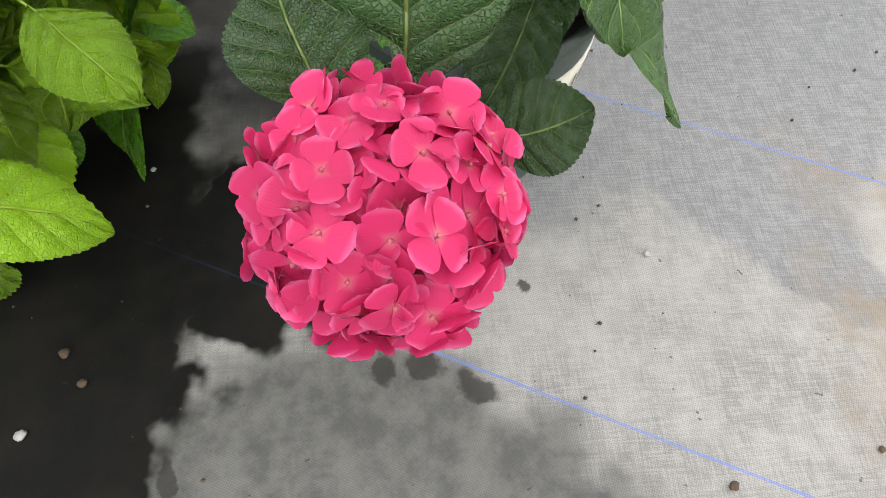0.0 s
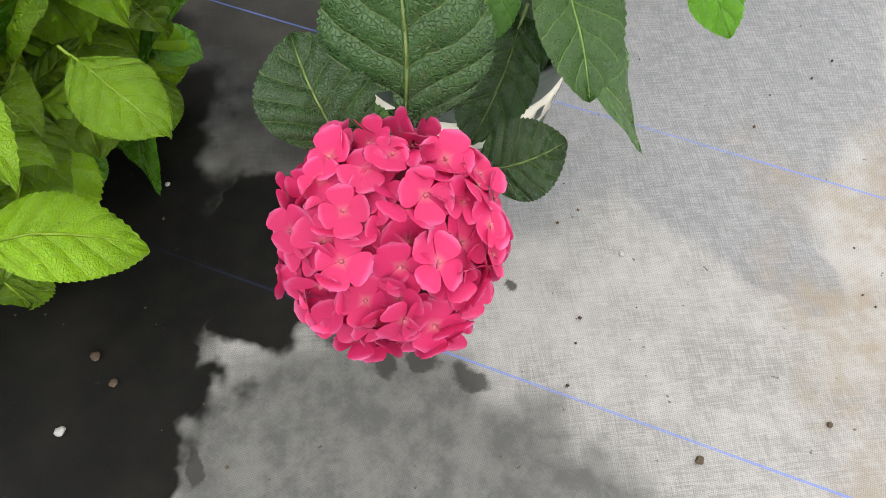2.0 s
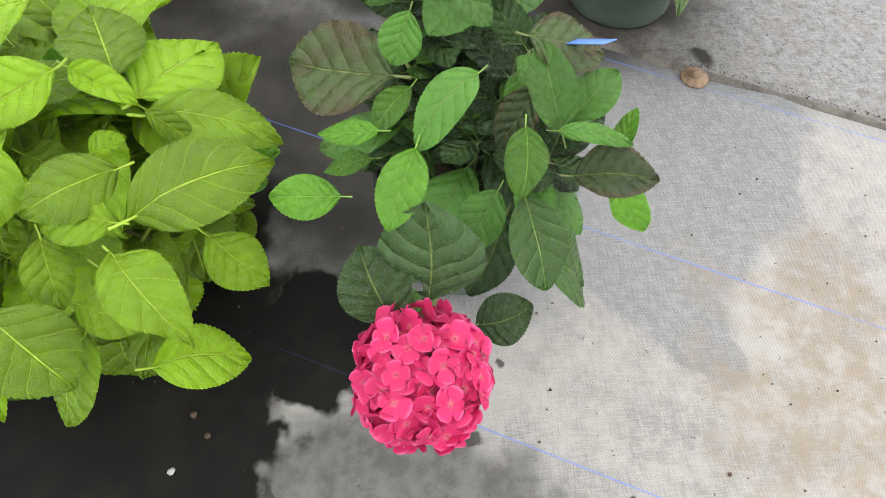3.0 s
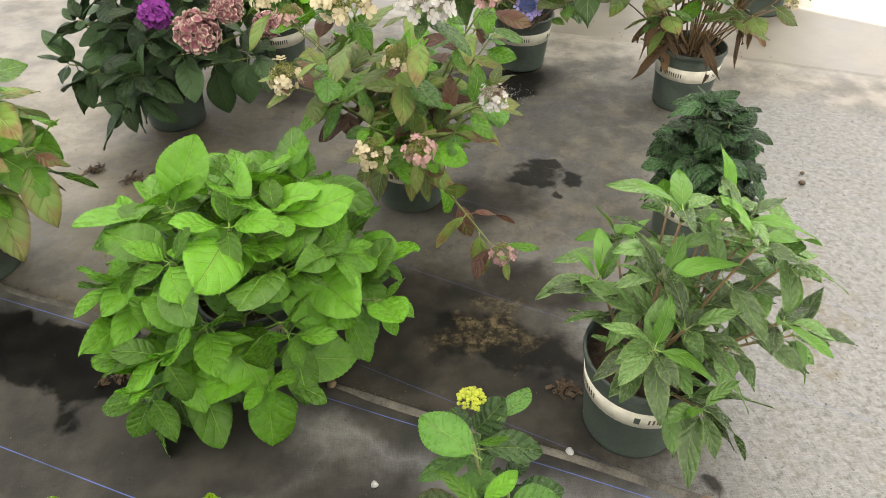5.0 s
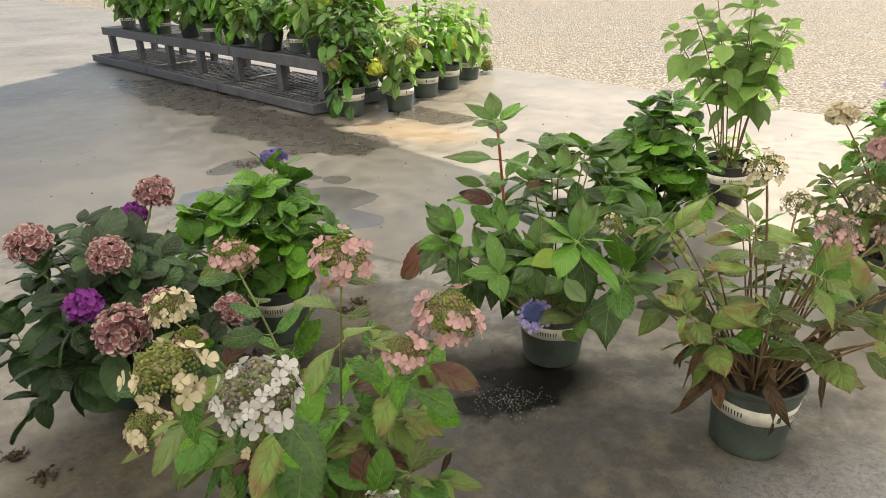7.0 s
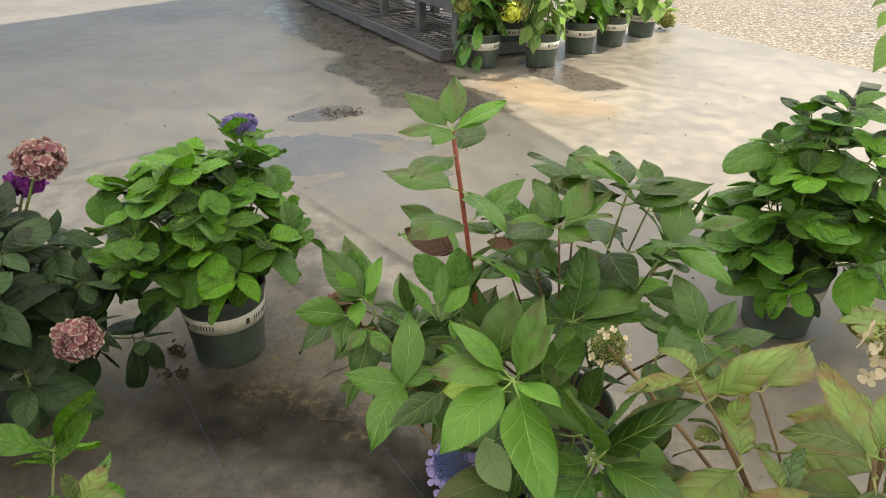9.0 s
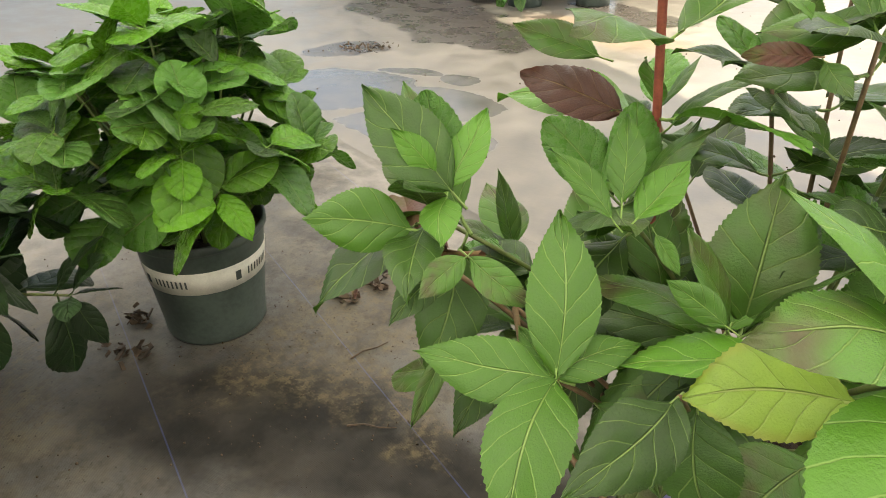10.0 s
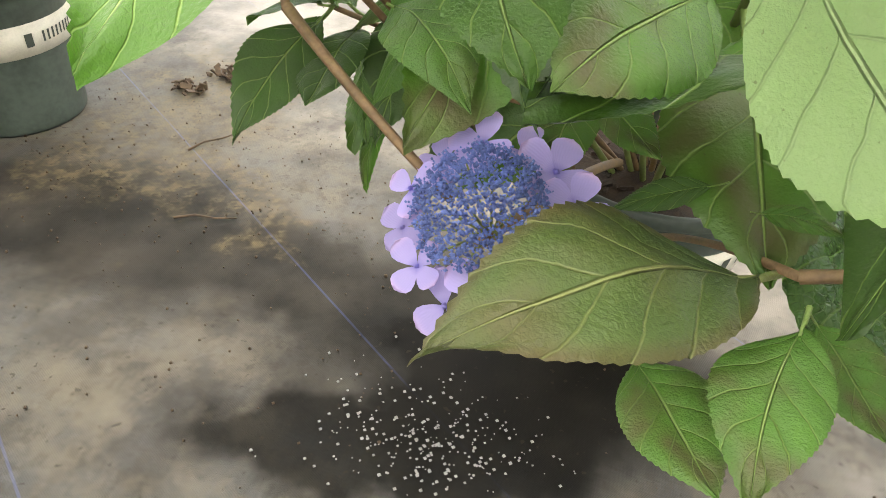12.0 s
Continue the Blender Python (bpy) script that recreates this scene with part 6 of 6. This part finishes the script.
for i, (x, y) in enumerate(((0.5, -0.55), (1.05, -0.6), (1.62, -0.5), (2.15, -0.55), (2.75, -0.6), (3.45, -0.55), (4.2, -0.6), (5.0, -0.5), (5.8, -0.6), (6.6, -0.55), (1.3, -1.1), (2.6, -1.1), (4.4, -1.1), (0.3, -1.0))):
    q = B0 + BX @ Vector((x, y, 0.628))
    small = i in (1, 2, 3)
    stock(q, 20 + i, ("pale", "far", "mid")[i % 3], 0.75 if small else 1.0, 0.26 if small else 0.40, 0.15 if i % 2 else 0.18, 0.26, M_POT if i % 2 else M_POT_BLACK, heads=2 if i == 0 else 0, band=i % 2 == 1, droop_leaves=5 if i in (4, 7) else 0, n=6 if small else 9,
          label="potted leafy shrub standing on the bench")

# fallen flower head with yellow leaves by the bench
fl = thing("fallen_flower_head", (0.0, 12.25, -0.004), "fallen pale green flower head with yellow leaves", "flower")
mophead(fl, (0, 0, 0.13), 0.12, B_GREEN, 60, floret=0.24, seed=7, squash=1.2)
rng = random.Random(5)
for k in range(7):
    put_leaf(fl, LS_FARP, (-0.05, 0.1, 0.24), (rng.uniform(-1, 1), rng.uniform(-1, 1), rng.uniform(0.2, 0.9)), 0.2, rng)

# ---- small things on the floor ----
def pin(x, y):
    t = thing("ground_pin", (x, y, 0.0068), "round rusty ground-cloth pin with soil round it", "pin", "cloth pins")
    bm = bmesh.new()
    lathe_into(bm, [(0.034, 0.0), (0.036, 0.003), (0.033, 0.006), (0.013, 0.0075), (0.012, 0.011), (0.008, 0.013), (0.001, 0.0135)], 20)
    part("washer", mesh_of("washer", bm, M_RUST), t)
    bm = bmesh.new()
    lathe_into(bm, [(0.012, 0.011), (0.012, 0.016), (0.007, 0.0185), (0.001, 0.019)], 12)
    part("nail_head", mesh_of("nail_head", bm, M_RUST), t)


pin(0.734, 1.104)
pin(1.312, 0.869)


def lump(name, x, y, r, mat, label, category, seed, z=0.0068, flat=0.6, group="crumbs on the cloth"):
    bm = bmesh.new()
    bmesh.ops.create_icosphere(bm, subdivisions=2, radius=r)
    for v in bm.verts:
        v.co *= 1 + 0.35 * noise.noise(v.co * (2.2 / r) * 0.5 + Vector((seed, 0, 0)))
        v.co.z *= flat
    lo = min(v.co.z for v in bm.verts)
    for v in bm.verts:
        v.co.z -= lo
    ob = tagged(new(name, mesh_of(name, bm, mat)), label, category, group)
    ob.location = (x, y, z)


for k, (x, y, r, m) in enumerate(((0.387, 1.317, 0.013, M_WHITE), (-0.334, 1.644, 0.016, M_RUST), (-1.042, 1.948, 0.02, M_WHITE), (0.335, 0.439, 0.004, M_WHITE), (-0.36, 0.62, 0.004, M_WHITE), (0.37, 0.13, 0.006, M_DEBRIS), (0.56, 0.16, 0.004, M_DEBRIS),
                                  (1.787, 2.579, 0.016, M_DEBRIS), (1.83, 2.66, 0.01, M_DEBRIS), (-0.2, 1.27, 0.011, M_WHITE), (-0.46, 0.24, 0.007, M_WHITE), (-0.4, 0.30, 0.006, M_DEBRIS), (-0.43, 0.34, 0.007, M_DEBRIS), (-0.15, 1.12, 0.01, M_WHITE))):
    lump("pebble", x, y, r, m, "small pale pebble on the cloth" if m is M_WHITE else "small dark crumb of soil on the cloth", "pebble", k)

for k, (x, y, w) in enumerate(((0.42, 1.55, 0.05), (-0.8, 3.86, 0.07), (-0.9, 3.98, 0.05), (-0.42, 4.35, 0.05), (-0.36, 4.45, 0.05), (-1.5, 3.05, 0.06), (-1.3, 2.95, 0.05), (-0.9, 1.78, 0.05), (-1.05, 1.75, 0.06), (-2.1, 7.1, 0.18), (-1.95, 7.2, 0.16))):
    bm = bmesh.new()
    rng = random.Random(k)
    for q in range(34):
        m = Matrix.Translation((rng.gauss(0, w * 0.5), rng.gauss(0, w * 0.35), rng.uniform(0.003, 0.02))) @ Euler((rng.uniform(-1, 1), rng.uniform(-1, 1), rng.uniform(0, 6))).to_matrix().to_4x4()
        s = rng.uniform(0.004, 0.016)
        box_into(bm, -s, s, -s * 0.5, s * 0.5, -0.0015, 0.0015, 0, m)
    ob = tagged(new("debris_pile", mesh_of("debris_pile", bm, M_DEBRIS, smooth=False)), "small heap of dry leaf and bark crumbs", "debris", "debris on the floor", "stuff")
    ob.location = (x, y, 0.001)

for k, (x, y, a) in enumerate(((-0.05, 3.90, 0.3), (-0.2, 4.15, 1.0))):
    bm = bmesh.new()
    tube_into(bm, [(-0.06, 0, 0.004), (-0.02, 0.008, 0.008), (0.02, 0.004, 0.006), (0.06, 0.012, 0.003)], 0.003, 0.0015, 5)
    ob = tagged(new("twig", mesh_of("twig", bm, M_DEBRIS)), "thin dry twig lying on the ground cloth", "twig")
    ob.matrix_world = pose(x, y, 0.002, 0, 0, math.degrees(a))
bm = bmesh.new()
rng = random.Random(77)
for k in range(340):
    x, y = rng.gauss(0.53, 0.085), rng.gauss(3.60, 0.055)
    s = rng.uniform(0.0010, 0.0034)
    bud_into(bm, (x, y, 0.004 + s * 0.5), s)
tagged(new("spilled_grains", mesh_of("spilled_grains", bm, M_WHITE)), "scattered white fertiliser grains on the wet cloth", "grains", kind="stuff")
bm = bmesh.new()
rng = random.Random(78)
for k in range(420):
    x, y = rng.uniform(-0.75, 0.45), rng.gauss(3.95, 0.22)
    bud_into(bm, (x, y, 0.004), rng.uniform(0.0012, 0.0042) * rng.uniform(0.5, 1.0))
tagged(new("soil_crumbs", mesh_of("soil_crumbs", bm, M_DEBRIS)), "dark soil and bark crumbs scattered on the cloth", "crumbs", kind="stuff")
bm = bmesh.new()
for k in range(900):
    x, y = rng.uniform(-2.2, 2.4), rng.uniform(-0.2, 4.6)
    s = rng.uniform(0.001, 0.0035)
    bud_into(bm, (x, y, 0.008 + s * 0.3), s)
for k in range(150):
    x, y = rng.uniform(-5, 3.5), rng.uniform(4.6, 10.5)
    s = rng.uniform(0.003, 0.008)
    bud_into(bm, (x, y, s * 0.2 - 0.003), s)
tagged(new("soil_crumbs", mesh_of("soil_crumbs", bm, M_DEBRIS)), "scattered dark soil crumbs over the cloth", "soil", kind="stuff")
bm = bmesh.new()
for k in range(5000):
    u, w = rng.uniform(-9, 3), 9.74 + rng.random() ** 1.6 * 6
    x, y = plan(u, w)
    s = rng.uniform(0.012, 0.035)
    a = Euler((rng.uniform(0, 6), rng.uniform(0, 6), rng.uniform(0, 6))).to_matrix()
    p = [bm.verts.new(Vector((x, y, -0.038)) + a @ (Vector(d) * s * rng.uniform(0.7, 1.2))) for d in ((1, 0, 0), (0, 1, 0), (-1, 0, 0), (0, -1, 0), (0, 0, .8), (0, 0, -.8))]
    for i in range(4):
        bm.faces.new((p[i], p[(i + 1) % 4], p[4]))
        bm.faces.new((p[(i + 1) % 4], p[i], p[5]))
M_STONE = plain("gravel_stone", (0.30, 0.28, 0.24), 0.85, vary=0.45, scale=8)
tagged(new("gravel_stones", mesh_of("gravel_stones", bm, M_STONE, smooth=False)), "loose pale crushed stones along the slab", "gravel", kind="stuff")
